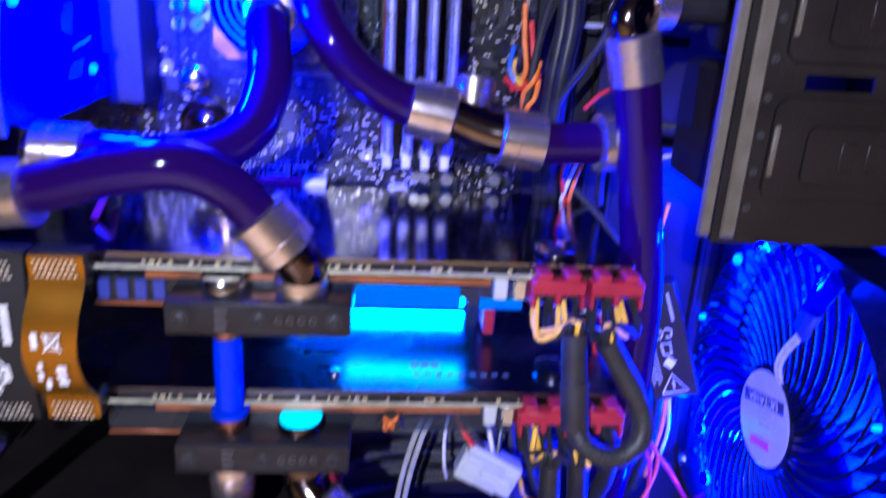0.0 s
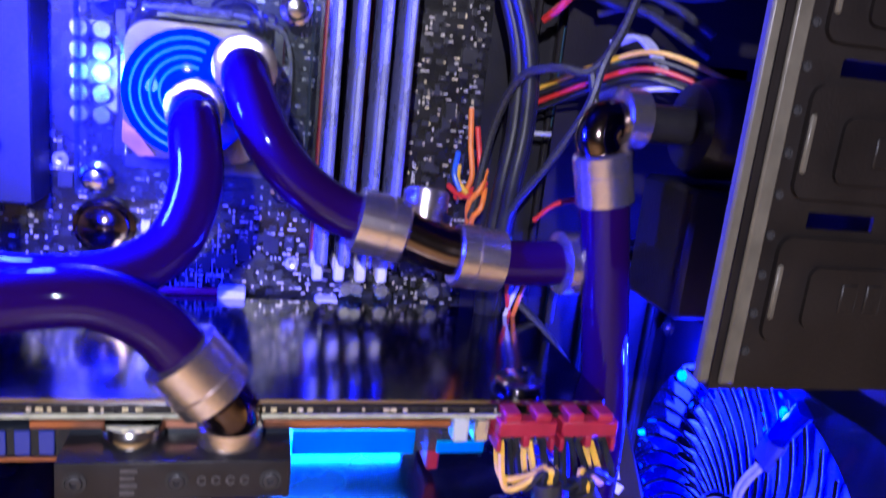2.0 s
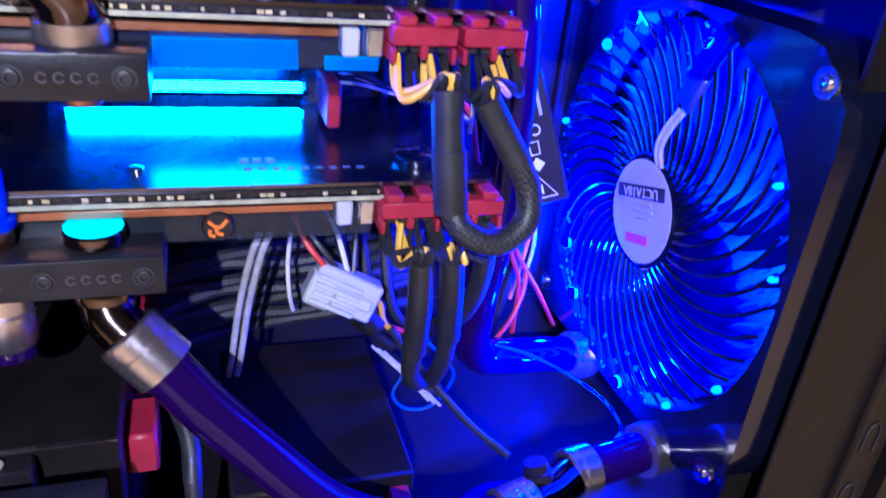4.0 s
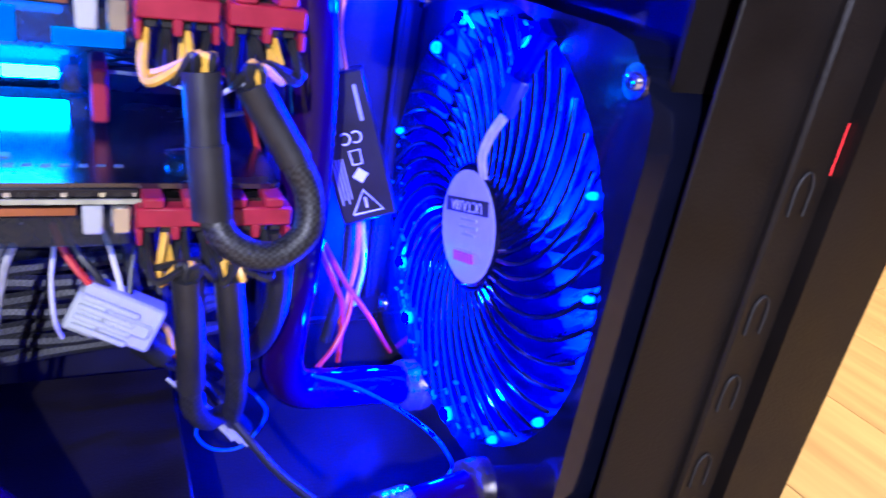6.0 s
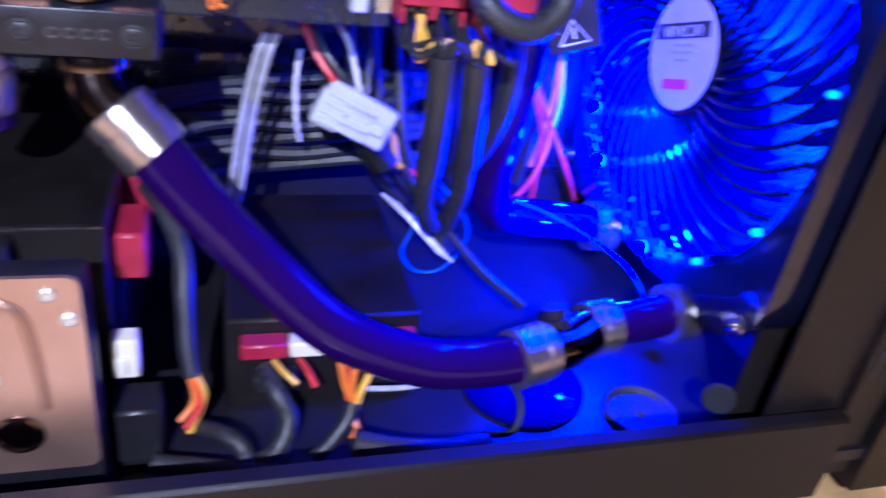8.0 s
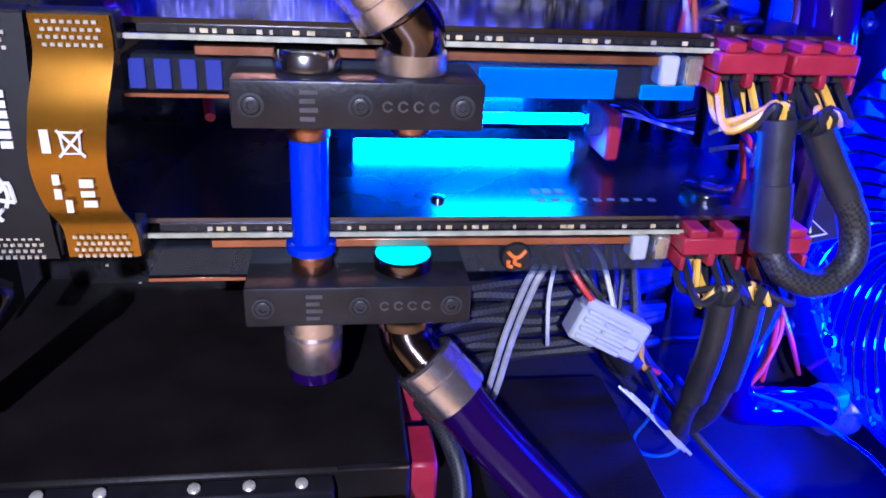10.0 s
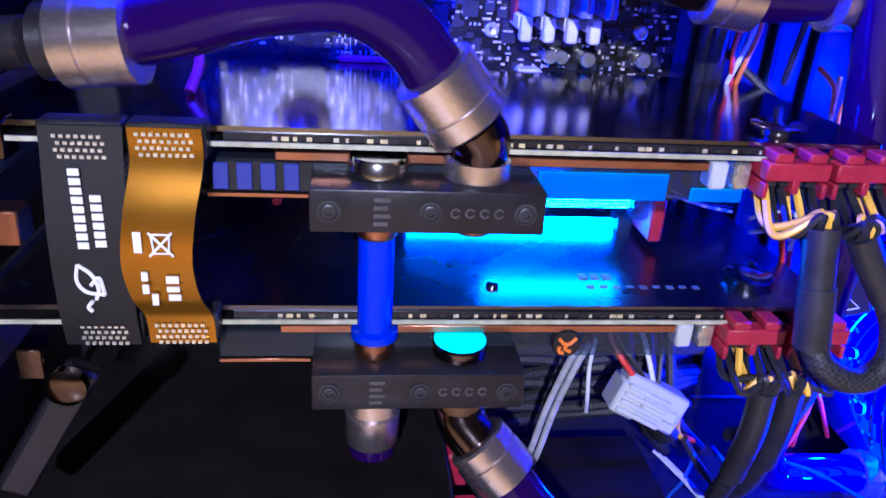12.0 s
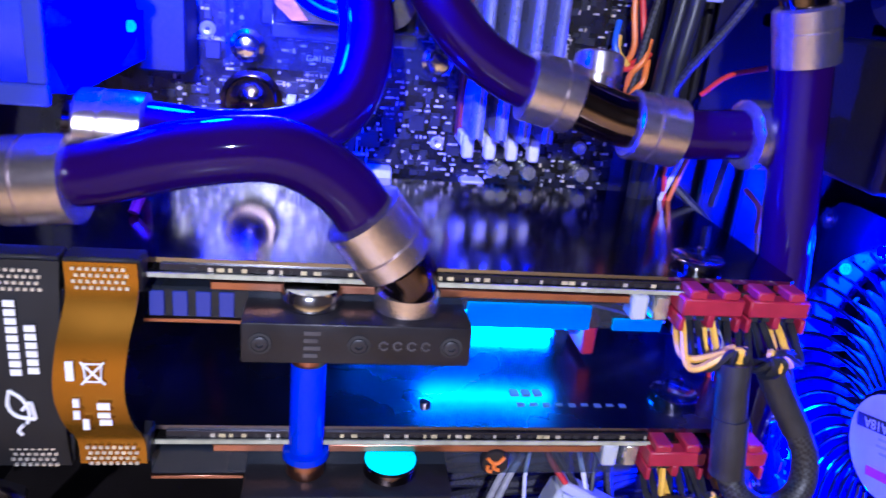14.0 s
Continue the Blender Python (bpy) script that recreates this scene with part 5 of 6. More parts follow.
cab = fan_out(0.0415, 0.3315, (0.0460, 0.3305, 0.3130), "", "", ["yellow_wire", "cable", "yellow_wire", "cable", "yellow_wire", "cable"])
cab += [("sleeve", [(0.0458, 0.3305, 0.3145), (0.0470, 0.3280, 0.298), (0.0490, 0.3250, 0.2770)], 0.0051, "shrink"), ("sleeve_end", [(0.0472, 0.3275, 0.2965), (0.0490, 0.3249, 0.2768)], 0.0056, "shrink")]
loom("card_power_cable", "grey sleeved power cable of the upper graphics card", cab)
cab = fan_out(0.0645, 0.3315, (0.0590, 0.3300, 0.3115), "", "", ["cable", "cable", "yellow_wire", "cable"])
cab += [("sleeve", [(0.0585, 0.3300, 0.3120), (0.0640, 0.3290, 0.3030), (0.0705, 0.3265, 0.2925)], 0.0048, "shrink"),
        ("braid", [(0.0700, 0.3265, 0.2935), (0.0745, 0.3245, 0.2840), (0.0740, 0.3215, 0.2740), (0.0670, 0.3195, 0.2680), (0.0590, 0.3195, 0.2680), (0.0520, 0.3215, 0.2720), (0.0492, 0.3245, 0.2775)], 0.0043, "sleeve")]
loom("card_power_cable", "black braided power cable looped back to its plug", cab)
cab = fan_out(0.0415, 0.2735, (0.0440, 0.3340, 0.2530), "", "", ["cable", "yellow_wire", "cable", "cable"])
cab += [("sleeve", [(0.0440, 0.3345, 0.2545), (0.0455, 0.3370, 0.2350), (0.0470, 0.3440, 0.2100)], 0.0046, "shrink"),
        ("braid", [(0.0468, 0.3430, 0.2130), (0.0490, 0.3520, 0.1950), (0.0560, 0.3640, 0.1800), (0.0660, 0.380, 0.1700), (0.0760, 0.395, 0.150)], 0.0038, "sleeve")]
loom("card_power_cable", "grey sleeved power cable running down to the floor", cab)
cab = fan_out(0.0600, 0.2735, (0.0560, 0.3370, 0.2520), "", "", ["cable", "yellow_wire", "cable", "cable"])
cab += [("sleeve", [(0.0560, 0.3375, 0.2530), (0.0590, 0.3420, 0.2330), (0.0625, 0.3500, 0.2110)], 0.0046, "shrink"),
        ("braid", [(0.0620, 0.3490, 0.2140), (0.0645, 0.3580, 0.1950), (0.0660, 0.370, 0.1780), (0.0700, 0.3880, 0.1600)], 0.0038, "sleeve")]
loom("card_power_cable", "grey sleeved power cable beside its twin", cab)
wire("card_power_cable", [(0.072, 0.352, 0.262), (0.0760, 0.356, 0.245), (0.0770, 0.362, 0.225), (0.0755, 0.374, 0.205), (0.074, 0.392, 0.190)], 0.0042, "shrink", "grey heat-shrunk power cable behind the others", n=12)

# white plug with its wires
mol = thing("white_plug", "white four-pin plastic plug hanging on its wires", "plug")
R0 = Matrix.Translation((0.0290, 0.3830, 0.2160)) @ Euler((radians(-14), radians(24), radians(-12))).to_matrix().to_4x4() @ Matrix.Scale(1.32, 4)
for name, a, b in (("housing", (-0.0115, -0.0050, -0.0065), (0.0095, 0.0050, 0.0060)), ("collar", (-0.0125, -0.0060, -0.0075), (-0.0040, 0.0060, 0.0030)), ("keel", (-0.004, -0.0065, -0.0030), (0.0080, -0.0048, 0.0012))):
    bm = B()
    span(bm, a, b, 0.0008)
    bmesh.ops.transform(bm, matrix=R0, verts=bm.verts)
    part(name, bm, M["white_plug"], mol)
for k in range(4):
    bm = B()
    span(bm, (-0.011, -0.0072, -0.0064 + k * 0.0027), (0.0035, -0.0058, -0.0048 + k * 0.0027), 0.0004)
    bmesh.ops.transform(bm, matrix=R0, verts=bm.verts)
    part("ridge", bm, M["white_plug"], mol)
loom("fan_cable", "red and black wires leading into a white plug", [
    ("strand", [(0.0080, 0.392, 0.247), (0.0120, 0.386, 0.238), (0.0180, 0.382, 0.230), (0.0235, 0.382, 0.2230)], 0.0013, "red_wire"),
    ("strand", [(0.0100, 0.396, 0.248), (0.0150, 0.388, 0.239), (0.0210, 0.384, 0.231), (0.0260, 0.383, 0.2230)], 0.0013, "cable"),
    ("strand", [(0.0180, 0.400, 0.250), (0.0240, 0.392, 0.242), (0.0270, 0.387, 0.232), (0.0290, 0.383, 0.2230)], 0.0011, "white_wire"),
    ("strand", [(0.0300, 0.402, 0.250), (0.0330, 0.392, 0.238), (0.0320, 0.387, 0.230), (0.0310, 0.383, 0.2220)], 0.0011, "cable")])
loom("fan_cable", "yellow, red and black wires below a white plug", [
    ("strand", [(0.0375, 0.385, 0.2130), (0.0440, 0.387, 0.206), (0.0470, 0.389, 0.1950), (0.0550, 0.392, 0.1850)], 0.0013, "yellow_wire"),
    ("strand", [(0.0350, 0.386, 0.2090), (0.0400, 0.388, 0.2000), (0.0470, 0.390, 0.1930), (0.0580, 0.394, 0.1860)], 0.0013, "red_wire"),
    ("boot", [(0.0310, 0.386, 0.2100), (0.0360, 0.389, 0.2020), (0.0430, 0.391, 0.1930)], 0.0060, "cable"),
    ("strand", [(0.0300, 0.386, 0.2100), (0.0330, 0.392, 0.1950), (0.0480, 0.400, 0.180)], 0.0013, "cable")])
for dx in (0.0, 0.0036):
    wire("clear_lead", [(-0.0060 + dx, 0.378, 0.246), (-0.0095 + dx, 0.379, 0.236), (-0.0140 + dx, 0.384, 0.212), (-0.0175 + dx, 0.389, 0.184), (-0.0190 + dx, 0.396, 0.170)], 0.0014, "clear_wire", "clear plastic-coated lead hanging down")
wire("white_lead", [(0.0080, 0.400, 0.235), (0.0065, 0.398, 0.222), (0.0070, 0.396, 0.208), (0.009, 0.400, 0.198)], 0.0009, "white_wire", "thin white lead curling behind the plug")
# braided supply cables behind the lower card
for k in range(7):
    z = 0.215 - k * 0.0065
    wire("supply_cable", [(-0.046, 0.42 + 0.004 * (k % 3), z - 0.006), (-0.020, 0.428, z - 0.004 + 0.003 * (k % 2)), (0.012, 0.432 - 0.004 * (k % 2), z - 0.002), (0.045, 0.428, z + 0.003), (0.075, 0.436, z + 0.004 * (k % 3))], 0.0031, "sleeve", "black braided supply cable along the tray")
for k in range(3):
    wire("supply_cable", [(0.030 + 0.010 * k, 0.435, 0.245), (0.034 + 0.010 * k, 0.425, 0.215), (0.040 + 0.009 * k, 0.415, 0.185), (0.060 + 0.009 * k, 0.42, 0.160)], 0.0026, "sleeve", "black braided supply cable hanging down")

# inverter module with its warning print
inv = thing("inverter_module", "black module with white warning signs hanging by the fan", "module")
R1 = Matrix.Translation((0.1225, 0.4280, 0.2640)) @ Euler((radians(-4), radians(-20), radians(-16))).to_matrix().to_4x4()


def local(parent, name, material, build, label=""):
    bm = B()
    build(bm)
    bmesh.ops.transform(bm, matrix=R1, verts=bm.verts)
    return part(name, bm, M[material], parent, label)


local(inv, "housing", "acetal", lambda bm: span(bm, (-0.0120, -0.0060, -0.0310), (0.0120, 0.0060, 0.0330), 0.001))
face = -0.0066
tri_pts = [(-0.0065, face, -0.0270), (0.0065, face, -0.0270), (0.0, face, -0.0170), (-0.0065, face, -0.0270)]
local(inv, "warning_sign", "print", lambda bm: sweep(bm, tri_pts, 0.0005, 5, 1, False))
local(inv, "warning_stroke", "print", lambda bm: span(bm, (-0.0005, face - 0.0002, -0.0250), (0.0005, face + 0.0003, -0.0205)))
local(inv, "diamond", "print", lambda bm: box(bm, (0.0005, face + 0.0002, -0.0105), (0.0048, 0.0006, 0.0048), 0, Euler((0, radians(45), 0)).to_matrix().to_4x4()))
local(inv, "bin_sign", "print", lambda bm: sweep(bm, [(-0.0015, face, -0.0055), (0.0025, face, -0.0055), (0.0028, face, 0.0005), (-0.0018, face, 0.0005), (-0.0015, face, -0.0055)], 0.0004, 5, 1, False))
for q in (0, 1):
    local(inv, "mark_letter", "print", lambda bm: sweep(bm, [(-0.0022 + 0.0022 * math.cos(radians(a)) + q * 0.0048, face, 0.0060 + 0.0024 * math.sin(radians(a))) for a in range(-130, 131, 26)], 0.0004, 5, 1, False))
for k in range(4):
    local(inv, "print_bar", "dim_print", lambda bm: span(bm, (-0.0095 + k * 0.0014 - 0.0004, face + 0.0003, -0.022 + 0.002 * (k % 2)), (-0.0095 + k * 0.0014 + 0.0002, face + 0.0006, -0.002)))
local(inv, "print_bar", "dim_print", lambda bm: span(bm, (0.006, face + 0.0003, 0.012), (0.0075, face + 0.0006, 0.027)))
loom("inverter_cable", "orange, white and black wires below the module", [
    ("strand", [(0.1290, 0.4320, 0.2340), (0.1320, 0.435, 0.222), (0.1330, 0.436, 0.205), (0.1300, 0.440, 0.170)], 0.0013, "orange_wire"),
    ("strand", [(0.1310, 0.4320, 0.2340), (0.1345, 0.435, 0.221), (0.1370, 0.436, 0.203), (0.1360, 0.440, 0.180)], 0.0011, "white_wire"),
    ("braid", [(0.1265, 0.4320, 0.2330), (0.1285, 0.436, 0.215), (0.1290, 0.438, 0.195), (0.1240, 0.442, 0.160)], 0.0028, "sleeve"),
    ("strand", [(0.1165, 0.4310, 0.2960), (0.1140, 0.436, 0.315), (0.118, 0.44, 0.335)], 0.0011, "orange_wire"),
    ("strand", [(0.1145, 0.4310, 0.2960), (0.1110, 0.436, 0.318), (0.112, 0.44, 0.340)], 0.0011, "yellow_wire")])
for pts in ([(0.085, 0.395, 0.290), (0.095, 0.400, 0.250), (0.1130, 0.408, 0.2120), (0.1200, 0.412, 0.195), (0.1220, 0.415, 0.1650)],
            [(0.1020, 0.405, 0.238), (0.1200, 0.414, 0.2080), (0.1370, 0.424, 0.1840), (0.1580, 0.438, 0.1520)],
            [(0.1260, 0.418, 0.2010), (0.1240, 0.414, 0.190), (0.1170, 0.409, 0.1770), (0.1060, 0.403, 0.1680)],
            [(0.068, 0.385, 0.292), (0.075, 0.388, 0.270), (0.082, 0.393, 0.245)], [(0.062, 0.40, 0.300), (0.078, 0.396, 0.288), (0.088, 0.404, 0.262)]):
    wire("red_lead", pts, 0.0012, "red_wire", "thin red lead crossing behind the upright tube")
for pts in ([(0.060, 0.395, 0.292), (0.068, 0.388, 0.298), (0.076, 0.388, 0.294), (0.078, 0.392, 0.280)], [(0.064, 0.40, 0.284), (0.073, 0.394, 0.287), (0.079, 0.394, 0.283)]):
    wire("white_lead", pts, 0.0009, "white_wire", "thin white lead curling behind the power cables")
# thin blue leads
probe = thing("temperature_probe", "thin blue lead with a white tip", "probe")
bm = B()
sweep(bm, [(0.086, 0.392, 0.178), (0.098, 0.392, 0.1760), (0.118, 0.390, 0.1700), (0.138, 0.380, 0.1620), (0.1520, 0.368, 0.1540), (0.1590, 0.361, 0.1450), (0.1602, 0.359, 0.1395)], 0.00075, 6, 8)
part("lead", bm, M["blue_wire"], probe)
bm = B()
lathe(bm, (0.1602, 0.359, 0.1410), (0, -0.1, -1), [(0, 0.0007), (0.004, 0.0026), (0.0048, 0.0026)], 12)
part("tip", bm, M["white_plug"], probe, "white plastic tip")
wire("blue_lead", [(0.055, 0.385, 0.186), (0.060, 0.398, 0.160), (0.058, 0.405, 0.142), (0.066, 0.408, 0.130), (0.078, 0.405, 0.132), (0.086, 0.400, 0.150), (0.080, 0.390, 0.168), (0.062, 0.385, 0.190)], 0.0008, "blue_wire", "thin blue lead curled in a loop")
wire("sensor_cable", [(0.050, 0.388, 0.192), (0.058, 0.385, 0.180), (0.068, 0.372, 0.1700), (0.080, 0.355, 0.1600), (0.092, 0.340, 0.1545)], 0.0017, "shrink", "grey sensor cable reaching an inline fitting")
for k in range(3):
    wire("grey_lead", [(0.046 + 0.003 * k, 0.405, 0.172 - 0.002 * k), (0.058 + 0.003 * k, 0.395, 0.163 - 0.002 * k), (0.070 + 0.003 * k, 0.385, 0.152 - 0.002 * k)], 0.0008, "clear_wire", "thin grey lead over the drive box")
sens = thing("inline_sensor", "small black sensor on an inline fitting", "sensor")
bm = B()
lathe(bm, (0.097, 0.320, 0.157), (-0.2, 0.3, 1), [(0, 0.006), (0.006, 0.006), (0.0065, 0.0048), (0.010, 0.0048)], 20)
part("body", bm, M["acetal"], sens)

# bottom clutter between hard disk, drive box and rail
loom("drive_cable", "grey sleeved drive power cable with bright wire ends", [
    ("braid", [(-0.047, 0.375, 0.190), (-0.040, 0.360, 0.187), (-0.0350, 0.348, 0.178), (-0.0345, 0.338, 0.166)], 0.0036, "sleeve"),
    ("sleeve", [(-0.0345, 0.339, 0.168), (-0.0340, 0.331, 0.152), (-0.0325, 0.326, 0.142)], 0.0033, "shrink"),
    ("strand", [(-0.0335, 0.326, 0.1430), (-0.0320, 0.323, 0.134), (-0.0370, 0.320, 0.1275)], 0.0012, "orange_wire"),
    ("strand", [(-0.0320, 0.325, 0.1430), (-0.0300, 0.322, 0.133), (-0.0350, 0.319, 0.1250)], 0.0012, "red_wire"),
    ("strand", [(-0.0315, 0.325, 0.1440), (-0.0290, 0.323, 0.135), (-0.0340, 0.320, 0.1220)], 0.0012, "yellow_wire")])
bm = B()
span(bm, (-0.0560, 0.318, 0.1490), (-0.0480, 0.326, 0.1640), 0.0008)
span(bm, (-0.0550, 0.3165, 0.1515), (-0.0515, 0.3185, 0.1580), 0.0005)
single("cream_plug", bm, M["cream_plug"], "cream plastic drive plug beside the hard disk", "plug")
bm = B()
span(bm, (-0.0575, 0.312, 0.1180), (-0.0420, 0.328, 0.1400), 0.0012)
single("drive_connector", bm, M["acetal"], "black drive connector below a cream plug", "plug")
loom("drive_cable", "orange, red and yellow wires of a drive power lead", [
    ("strand", [(0.0150, 0.330, 0.149), (0.0165, 0.319, 0.150), (0.0180, 0.315, 0.143), (0.0205, 0.313, 0.137)], 0.0013, "orange_wire"),
    ("strand", [(0.0220, 0.330, 0.149), (0.0215, 0.318, 0.150), (0.0205, 0.314, 0.143), (0.0205, 0.312, 0.136)], 0.0013, "orange_wire"),
    ("strand", [(0.0285, 0.330, 0.149), (0.0270, 0.317, 0.147), (0.0235, 0.313, 0.141), (0.0215, 0.311, 0.134)], 0.0013, "yellow_wire"),
    ("strand", [(0.0180, 0.330, 0.148), (0.0190, 0.320, 0.146), (0.0190, 0.315, 0.140), (0.0200, 0.312, 0.134)], 0.0012, "red_wire"),
    ("sleeve", [(0.0208, 0.312, 0.1370), (0.0185, 0.309, 0.1320), (0.0125, 0.305, 0.1260), (0.0060, 0.302, 0.1220)], 0.0026, "shrink"),
    ("strand", [(0.0205, 0.311, 0.1320), (0.0220, 0.308, 0.1290), (0.0200, 0.305, 0.1270)], 0.0011, "orange_wire")])
loom("drive_cable", "black braided drive cable with yellow ends", [
    ("braid", [(-0.0080, 0.330, 0.140), (-0.0050, 0.320, 0.138), (-0.0010, 0.314, 0.130), (-0.0050, 0.308, 0.122), (-0.014, 0.304, 0.119)], 0.0036, "sleeve"),
    ("strand", [(-0.0050, 0.330, 0.1430), (-0.0020, 0.322, 0.1440), (0.0020, 0.318, 0.1420)], 0.0011, "yellow_wire"),
    ("strand", [(0.0040, 0.330, 0.1430), (0.0060, 0.322, 0.1440), (0.0085, 0.318, 0.1400)], 0.0011, "red_wire")])
wire("floor_cable", [(0.020, 0.303, 0.127), (0.035, 0.301, 0.1235), (0.052, 0.300, 0.1215), (0.070, 0.302, 0.1200)], 0.0046, "sleeve", "thick black braided cable lying on the case floor", n=12)
wire("floor_cable", [(-0.045, 0.310, 0.1190), (-0.030, 0.305, 0.1200), (-0.015, 0.300, 0.1210), (0.000, 0.298, 0.1190)], 0.0034, "sleeve", "black braided cable lying on the case floor", n=12)
wire("floor_cable", [(-0.030, 0.322, 0.122), (-0.022, 0.312, 0.127), (-0.016, 0.306, 0.124), (-0.018, 0.300, 0.1190)], 0.0030, "sleeve", "black braided cable lying on the case floor", n=12)
wire("floor_cable", [(0.078, 0.314, 0.142), (0.0830, 0.308, 0.134), (0.0800, 0.304, 0.124), (0.070, 0.310, 0.1175)], 0.0013, "cable", "thin black cable hanging below a fitting")
wire("pale_strip", [(0.028, 0.322, 0.134), (0.040, 0.320, 0.1350), (0.050, 0.320, 0.1360)], 0.0011, "clear_wire", "pale plastic-coated lead under the tube")
# disc added to the floor; its blue colour draws the patch of blue light
bm = B()
lathe(bm, (0.098, 0.338, Z0 + 0.0002), (0, 0, 1), [(0, 0.026), (0.0012, 0.026), (0.0018, 0.0245), (0.0018, 0.001)], 44)
single("floor_glow_disc", bm, M["blade"], "smooth round disc coloured for the blue light on the case floor", "vent disc")

# ---- upper right: tray cables, pump and the wires into the cage ----
for k, (dx, dy) in enumerate(((0, 0), (0.0062, 0.001), (0.003, -0.005))):
    wire("main_cable", [(0.026 + dx, 0.440 + dy, 0.515), (0.038 + dx, 0.437 + dy, 0.488), (0.0500 + dx, 0.434 + dy, 0.455), (0.0525 + dx, 0.433 + dy, 0.425), (0.0495 + dx, 0.432 + dy, 0.395), (0.0485 + dx, 0.436 + dy, 0.360), (0.052 + dx, 0.445, 0.33)], 0.0034, "cable", "thick black main cable beside the motherboard", n=12)
for k, (c, pts) in enumerate((
        ("orange_wire", [(0.0365, 0.447, 0.428), (0.0370, 0.443, 0.412), (0.0385, 0.441, 0.398), (0.0350, 0.444, 0.388)]),
        ("red_wire", [(0.0400, 0.446, 0.420), (0.0415, 0.441, 0.405), (0.0420, 0.440, 0.395), (0.0330, 0.446, 0.388)]),
        ("orange_wire", [(0.0450, 0.441, 0.402), (0.0420, 0.437, 0.394), (0.0380, 0.439, 0.387), (0.0400, 0.444, 0.376)]),
        ("orange_wire", [(0.0450, 0.440, 0.394), (0.0430, 0.436, 0.386), (0.0400, 0.438, 0.380), (0.0420, 0.443, 0.368)]),
        ("red_wire", [(0.0300, 0.448, 0.393), (0.0340, 0.442, 0.390), (0.0400, 0.438, 0.391), (0.0450, 0.439, 0.397)]),
        ("yellow_wire", [(0.0340, 0.448, 0.402), (0.0330, 0.443, 0.396), (0.0370, 0.440, 0.391)]),
        ("blue_wire", [(0.0330, 0.448, 0.408), (0.0310, 0.443, 0.399), (0.0340, 0.441, 0.392)]))):
    wire("supply_lead", pts, 0.0013, c, "coloured supply lead at the board's edge")
for c, dz, dy in (("yellow_wire", 0.0, 0), ("cable", -0.0032, 0.001), ("red_wire", -0.0064, 0.001), ("cable", -0.010, 0.003)):
    wire("drive_lead", [(0.0560, 0.446 + dy, 0.4345 + dz), (0.0640, 0.440 + dy, 0.4400 + dz), (0.0760, 0.418 + dy, 0.4500 + dz), (0.0900, 0.402 + dy, 0.4580 + dz), (0.1040, 0.394 + dy, 0.4570 + dz), (0.1280, 0.385 + dy, 0.4480 + dz)], 0.0011, c, "drive power lead running into the cage")
wire("drive_lead", [(0.085, 0.420, 0.440), (0.095, 0.408, 0.4440), (0.108, 0.398, 0.4460), (0.128, 0.388, 0.4445)], 0.0012, "white_wire", "white lead running into the cage")
wire("drive_lead", [(0.083, 0.420, 0.4400), (0.094, 0.409, 0.4460), (0.107, 0.399, 0.4485), (0.128, 0.388, 0.4470)], 0.0026, "sleeve", "black braided lead running into the cage")
for pts in ([(0.040, 0.440, 0.380), (0.0440, 0.436, 0.420), (0.0500, 0.426, 0.443), (0.0620, 0.415, 0.449), (0.0740, 0.410, 0.449), (0.0840, 0.408, 0.466), (0.0920, 0.408, 0.500)],
            [(0.0860, 0.410, 0.470), (0.0780, 0.408, 0.4520), (0.0740, 0.408, 0.4350), (0.0660, 0.414, 0.4150), (0.0540, 0.424, 0.3900), (0.050, 0.43, 0.375)],
            [(0.0740, 0.409, 0.4480), (0.0780, 0.407, 0.4340), (0.0880, 0.404, 0.4300), (0.1000, 0.400, 0.4380)],
            [(0.0880, 0.440, 0.480), (0.100, 0.430, 0.4830), (0.112, 0.420, 0.4780), (0.125, 0.410, 0.468)],
            [(0.0860, 0.440, 0.474), (0.098, 0.430, 0.4770), (0.110, 0.420, 0.4700), (0.125, 0.410, 0.460)],
            [(0.0480, 0.452, 0.3640), (0.0560, 0.446, 0.3520), (0.0660, 0.440, 0.3430), (0.0800, 0.430, 0.3300), (0.092, 0.425, 0.315)],
            [(0.0860, 0.420, 0.380), (0.100, 0.412, 0.3790), (0.116, 0.404, 0.380)],
            [(0.0820, 0.400, 0.385), (0.0720, 0.404, 0.3720), (0.0720, 0.410, 0.3550), (0.0760, 0.420, 0.3400)]):
    wire("braided_lead", pts, 0.0019, "sleeve", "thin black braided lead in front of the tray")
for k in range(3):
    wire("grey_lead", [(0.0900 + 0.002 * k, 0.432, 0.462), (0.0990 + 0.002 * k, 0.426, 0.4650), (0.1060 + 0.002 * k, 0.420, 0.4560), (0.1080 + 0.002 * k, 0.418, 0.4490)], 0.0011, "clear_wire", "pale lead curving into the cage")
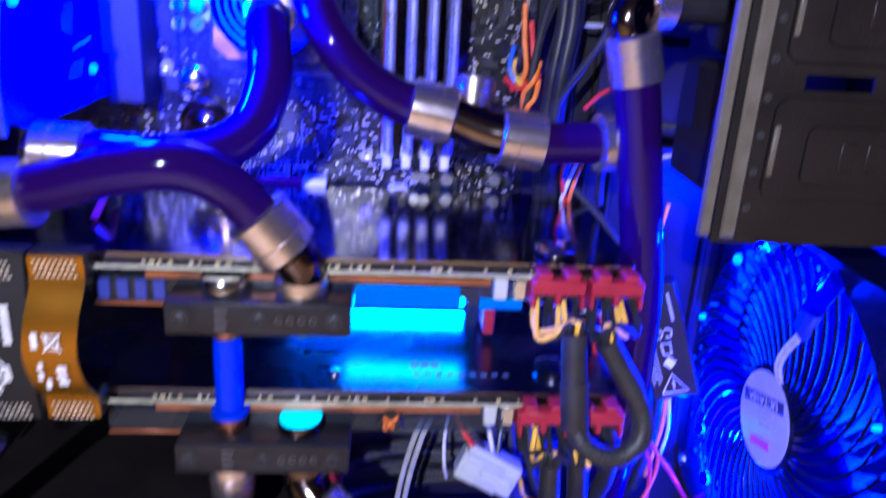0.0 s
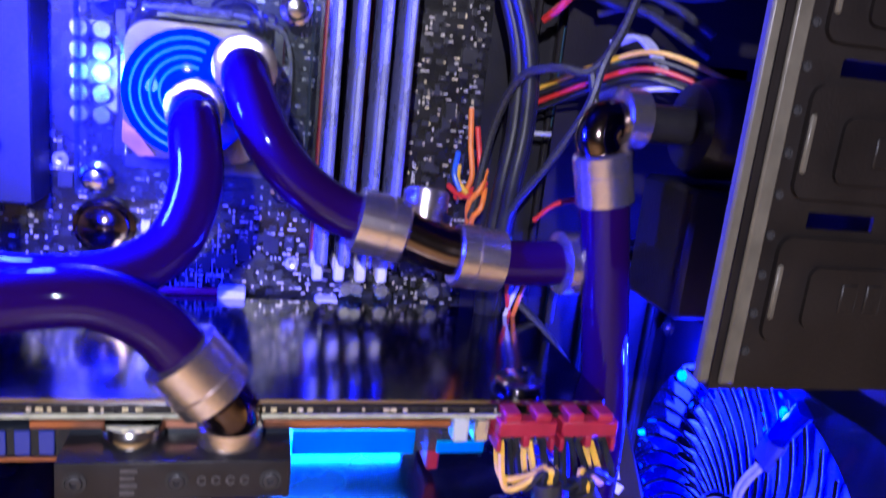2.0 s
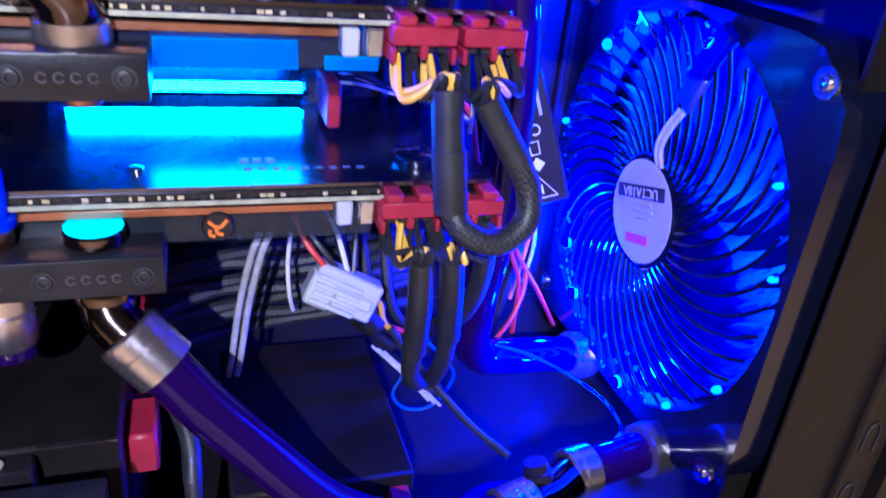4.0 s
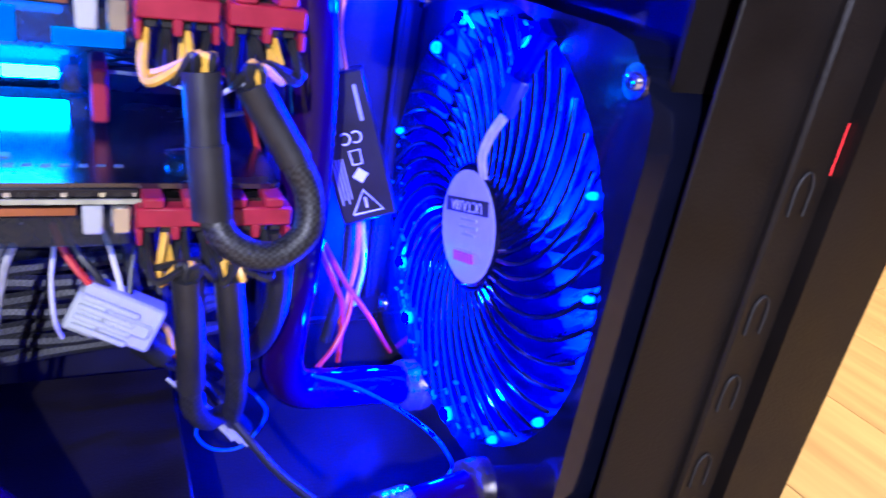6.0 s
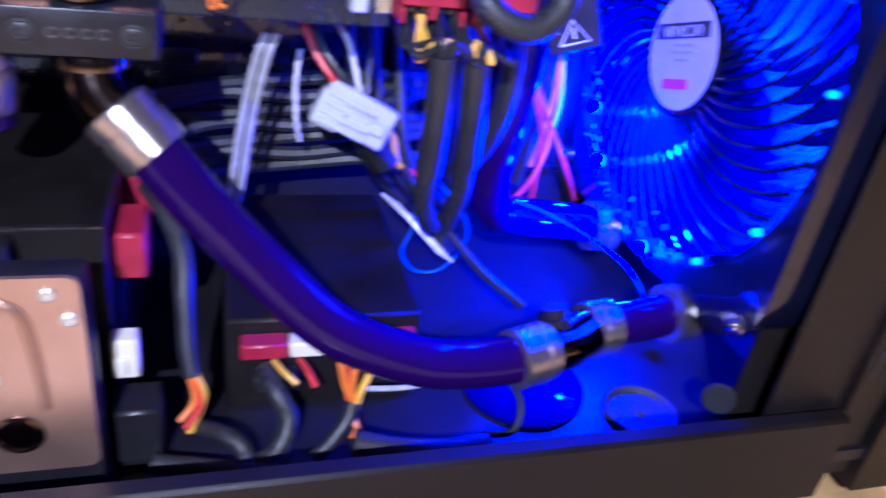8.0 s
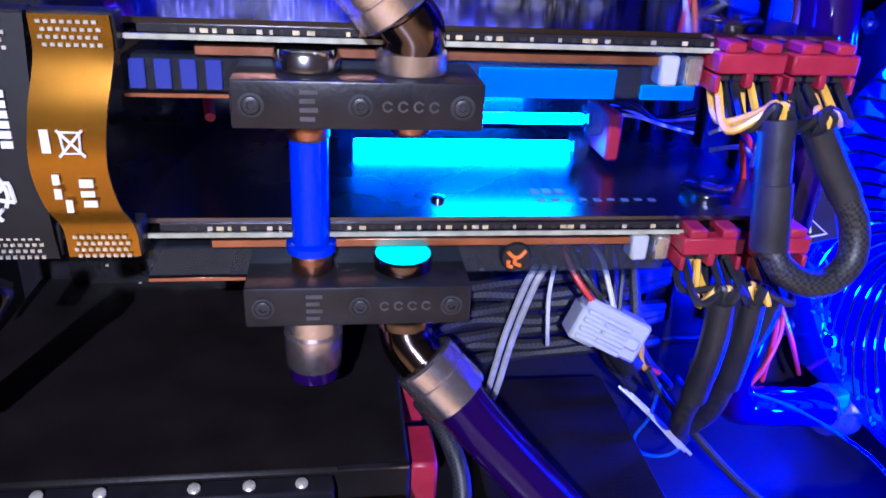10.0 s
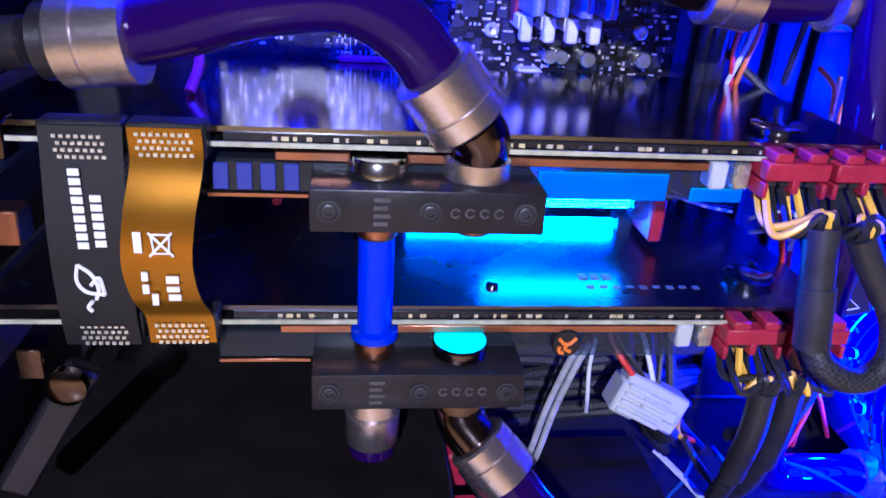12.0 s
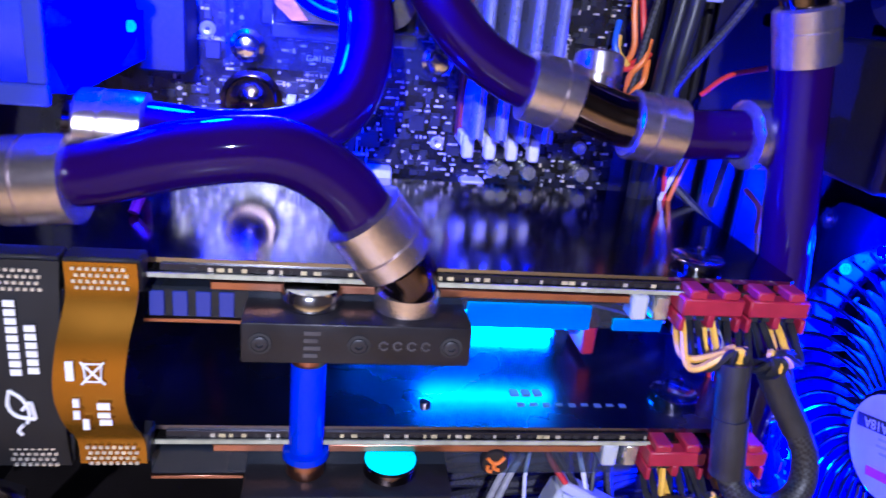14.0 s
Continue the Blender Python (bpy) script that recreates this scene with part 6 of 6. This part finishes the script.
for pts, c in (([(0.0560, 0.446, 0.372), (0.0620, 0.438, 0.362), (0.0600, 0.436, 0.350), (0.0640, 0.44, 0.335)], "red_wire"), ([(0.0700, 0.442, 0.370), (0.0680, 0.438, 0.358), (0.0640, 0.437, 0.346), (0.062, 0.44, 0.335)], "white_wire"),
               ([(0.0725, 0.442, 0.370), (0.0705, 0.438, 0.357), (0.0670, 0.437, 0.345), (0.066, 0.44, 0.335)], "orange_wire"), ([(0.0600, 0.442, 0.372), (0.0635, 0.436, 0.360), (0.0610, 0.436, 0.347)], "blue_wire"),
               ([(0.0660, 0.430, 0.383), (0.0730, 0.424, 0.3920), (0.0840, 0.416, 0.3970)], "red_wire"), ([(0.086, 0.418, 0.366), (0.097, 0.412, 0.3650), (0.108, 0.402, 0.370)], "clear_wire"),
               ([(0.0580, 0.452, 0.424), (0.0640, 0.447, 0.4200), (0.0740, 0.444, 0.4200)], "clear_wire"), ([(0.095, 0.43, 0.345), (0.100, 0.424, 0.338), (0.099, 0.42, 0.328)], "orange_wire")):
    wire("signal_lead", pts, 0.0011, c, "thin coloured lead behind the coolant tubes")
for pts in ([(0.0600, 0.432, 0.520), (0.0635, 0.430, 0.500), (0.0660, 0.424, 0.484), (0.0640, 0.426, 0.474), (0.060, 0.435, 0.468)], [(0.0640, 0.432, 0.520), (0.0670, 0.430, 0.502), (0.0690, 0.424, 0.486), (0.0660, 0.426, 0.476), (0.062, 0.435, 0.470)], [(0.0720, 0.432, 0.520), (0.0722, 0.430, 0.504), (0.0700, 0.424, 0.489), (0.0675, 0.426, 0.478), (0.064, 0.435, 0.472)]):
    wire("panel_lead", pts, 0.0016, "red_wire" if pts[0][0] < 0.07 else "orange_wire", "red and orange panel lead looping down")
wire("bundle_cable", [(-0.14, 0.42, 0.509), (-0.06, 0.415, 0.511), (0.0, 0.415, 0.507), (0.03, 0.42, 0.497), (0.060, 0.425, 0.488), (0.085, 0.43, 0.479), (0.11, 0.43, 0.476)], 0.0030, "cable", "black bundled cable under the case top", n=12)
wire("bundle_cable", [(-0.13, 0.415, 0.500), (-0.08, 0.412, 0.5035), (-0.02, 0.412, 0.5030), (0.02, 0.415, 0.506)], 0.0024, "sleeve", "black braided cable under the case top", n=12)
bm = B()
span(bm, (0.0640, 0.420, 0.4840), (0.134, 0.446, 0.4875), 0.0006)
single("bay_rail", bm, M["pale_steel"], "pale steel rail across the bay", "rail")
bm = B()
span(bm, (0.1060, 0.426, 0.4880), (0.134, 0.445, 0.515), 0.0012)
single("red_drive", bm, M["red_plug"], "red metal drive on a steel rail", "drive")
bm = B()
span(bm, (0.0865, 0.404, 0.4830), (0.0935, 0.411, 0.5080), 0.001)
single("white_coupler", bm, M["white_plug"], "white plastic cable coupler", "plug")
bm = B()
span(bm, (0.0800, 0.4610, 0.4220), (0.118, 0.4630, 0.4680), 0.0004)
for k in range(3):
    span(bm, (0.083, 0.4600, 0.430 + k * 0.012), (0.108, 0.4612, 0.434 + k * 0.012), 0.0004)
M["teal"] = mat("teal_painted_steel", (0.06, 0.16, 0.20), 0.4, 0, 0.2, 60, 0.1, 500)
single("teal_plate", bm, M["teal"], "teal painted plate behind the tray opening", "plate")
pump = thing("coolant_pump", "black round coolant pump inside the drive bay", "pump")
bm = B()
lathe(bm, (0.0825, 0.378, 0.4325), (1, 0.02, 0), [(0, 0.007), (0.020, 0.007), (0.0202, 0.016), (0.024, 0.018), (0.026, 0.019), (0.046, 0.019), (0.048, 0.017)], 40)
part("body", bm, M["acetal"], pump)
bm = B()
span(bm, (0.098, 0.358, 0.363), (0.128, 0.398, 0.4120), 0.002)
part("stand", bm, M["case_in"], pump)

# ---- rear left: slot covers and the lever ----
lever = thing("slot_lever", "black plastic locking lever at the expansion slots", "lever")
bm = B()
a, b = Vector((-0.1720, 0.336, 0.2640)), Vector((-0.1960, 0.330, 0.2240))
d = (b - a).normalized()
box(bm, (0, 0, 0), (0.0075, 0.010, (b - a).length), 0.0012, Matrix.Identity(4))
bmesh.ops.transform(bm, matrix=Matrix.Translation((a + b) / 2) @ d.to_track_quat("Z", "Y").to_matrix().to_4x4(), verts=bm.verts)
part("arm", bm, M["acetal"], lever)
bm = B()
lathe(bm, (-0.1750, 0.330, 0.2620), (0, -1, 0), [(0, 0.006), (0.003, 0.006), (0.004, 0.004)], 20)
part("pivot", bm, M["dark_chrome"], lever)
for z, m in ((0.304, "copper"), (0.330, "dark_chrome"), (0.2585, "dark_chrome")):
    bm = B()
    span(bm, (-0.1960, 0.346, z - 0.0060), (-0.1880, 0.356, z + 0.0050), 0.0006)
    single("slot_cover", bm, M[m], "bent metal slot cover end at the case rear", "slot cover", "slot covers")
wire("red_lead", [(-0.150, 0.420, 0.342), (-0.1465, 0.405, 0.3460), (-0.1440, 0.392, 0.3430), (-0.146, 0.385, 0.336)], 0.0018, "red_wire", "red lead arching over the upper card")
wire("red_lead", [(-0.130, 0.430, 0.300), (-0.124, 0.41, 0.303), (-0.120, 0.39, 0.297)], 0.0018, "red_wire", "red lead between the two cards")
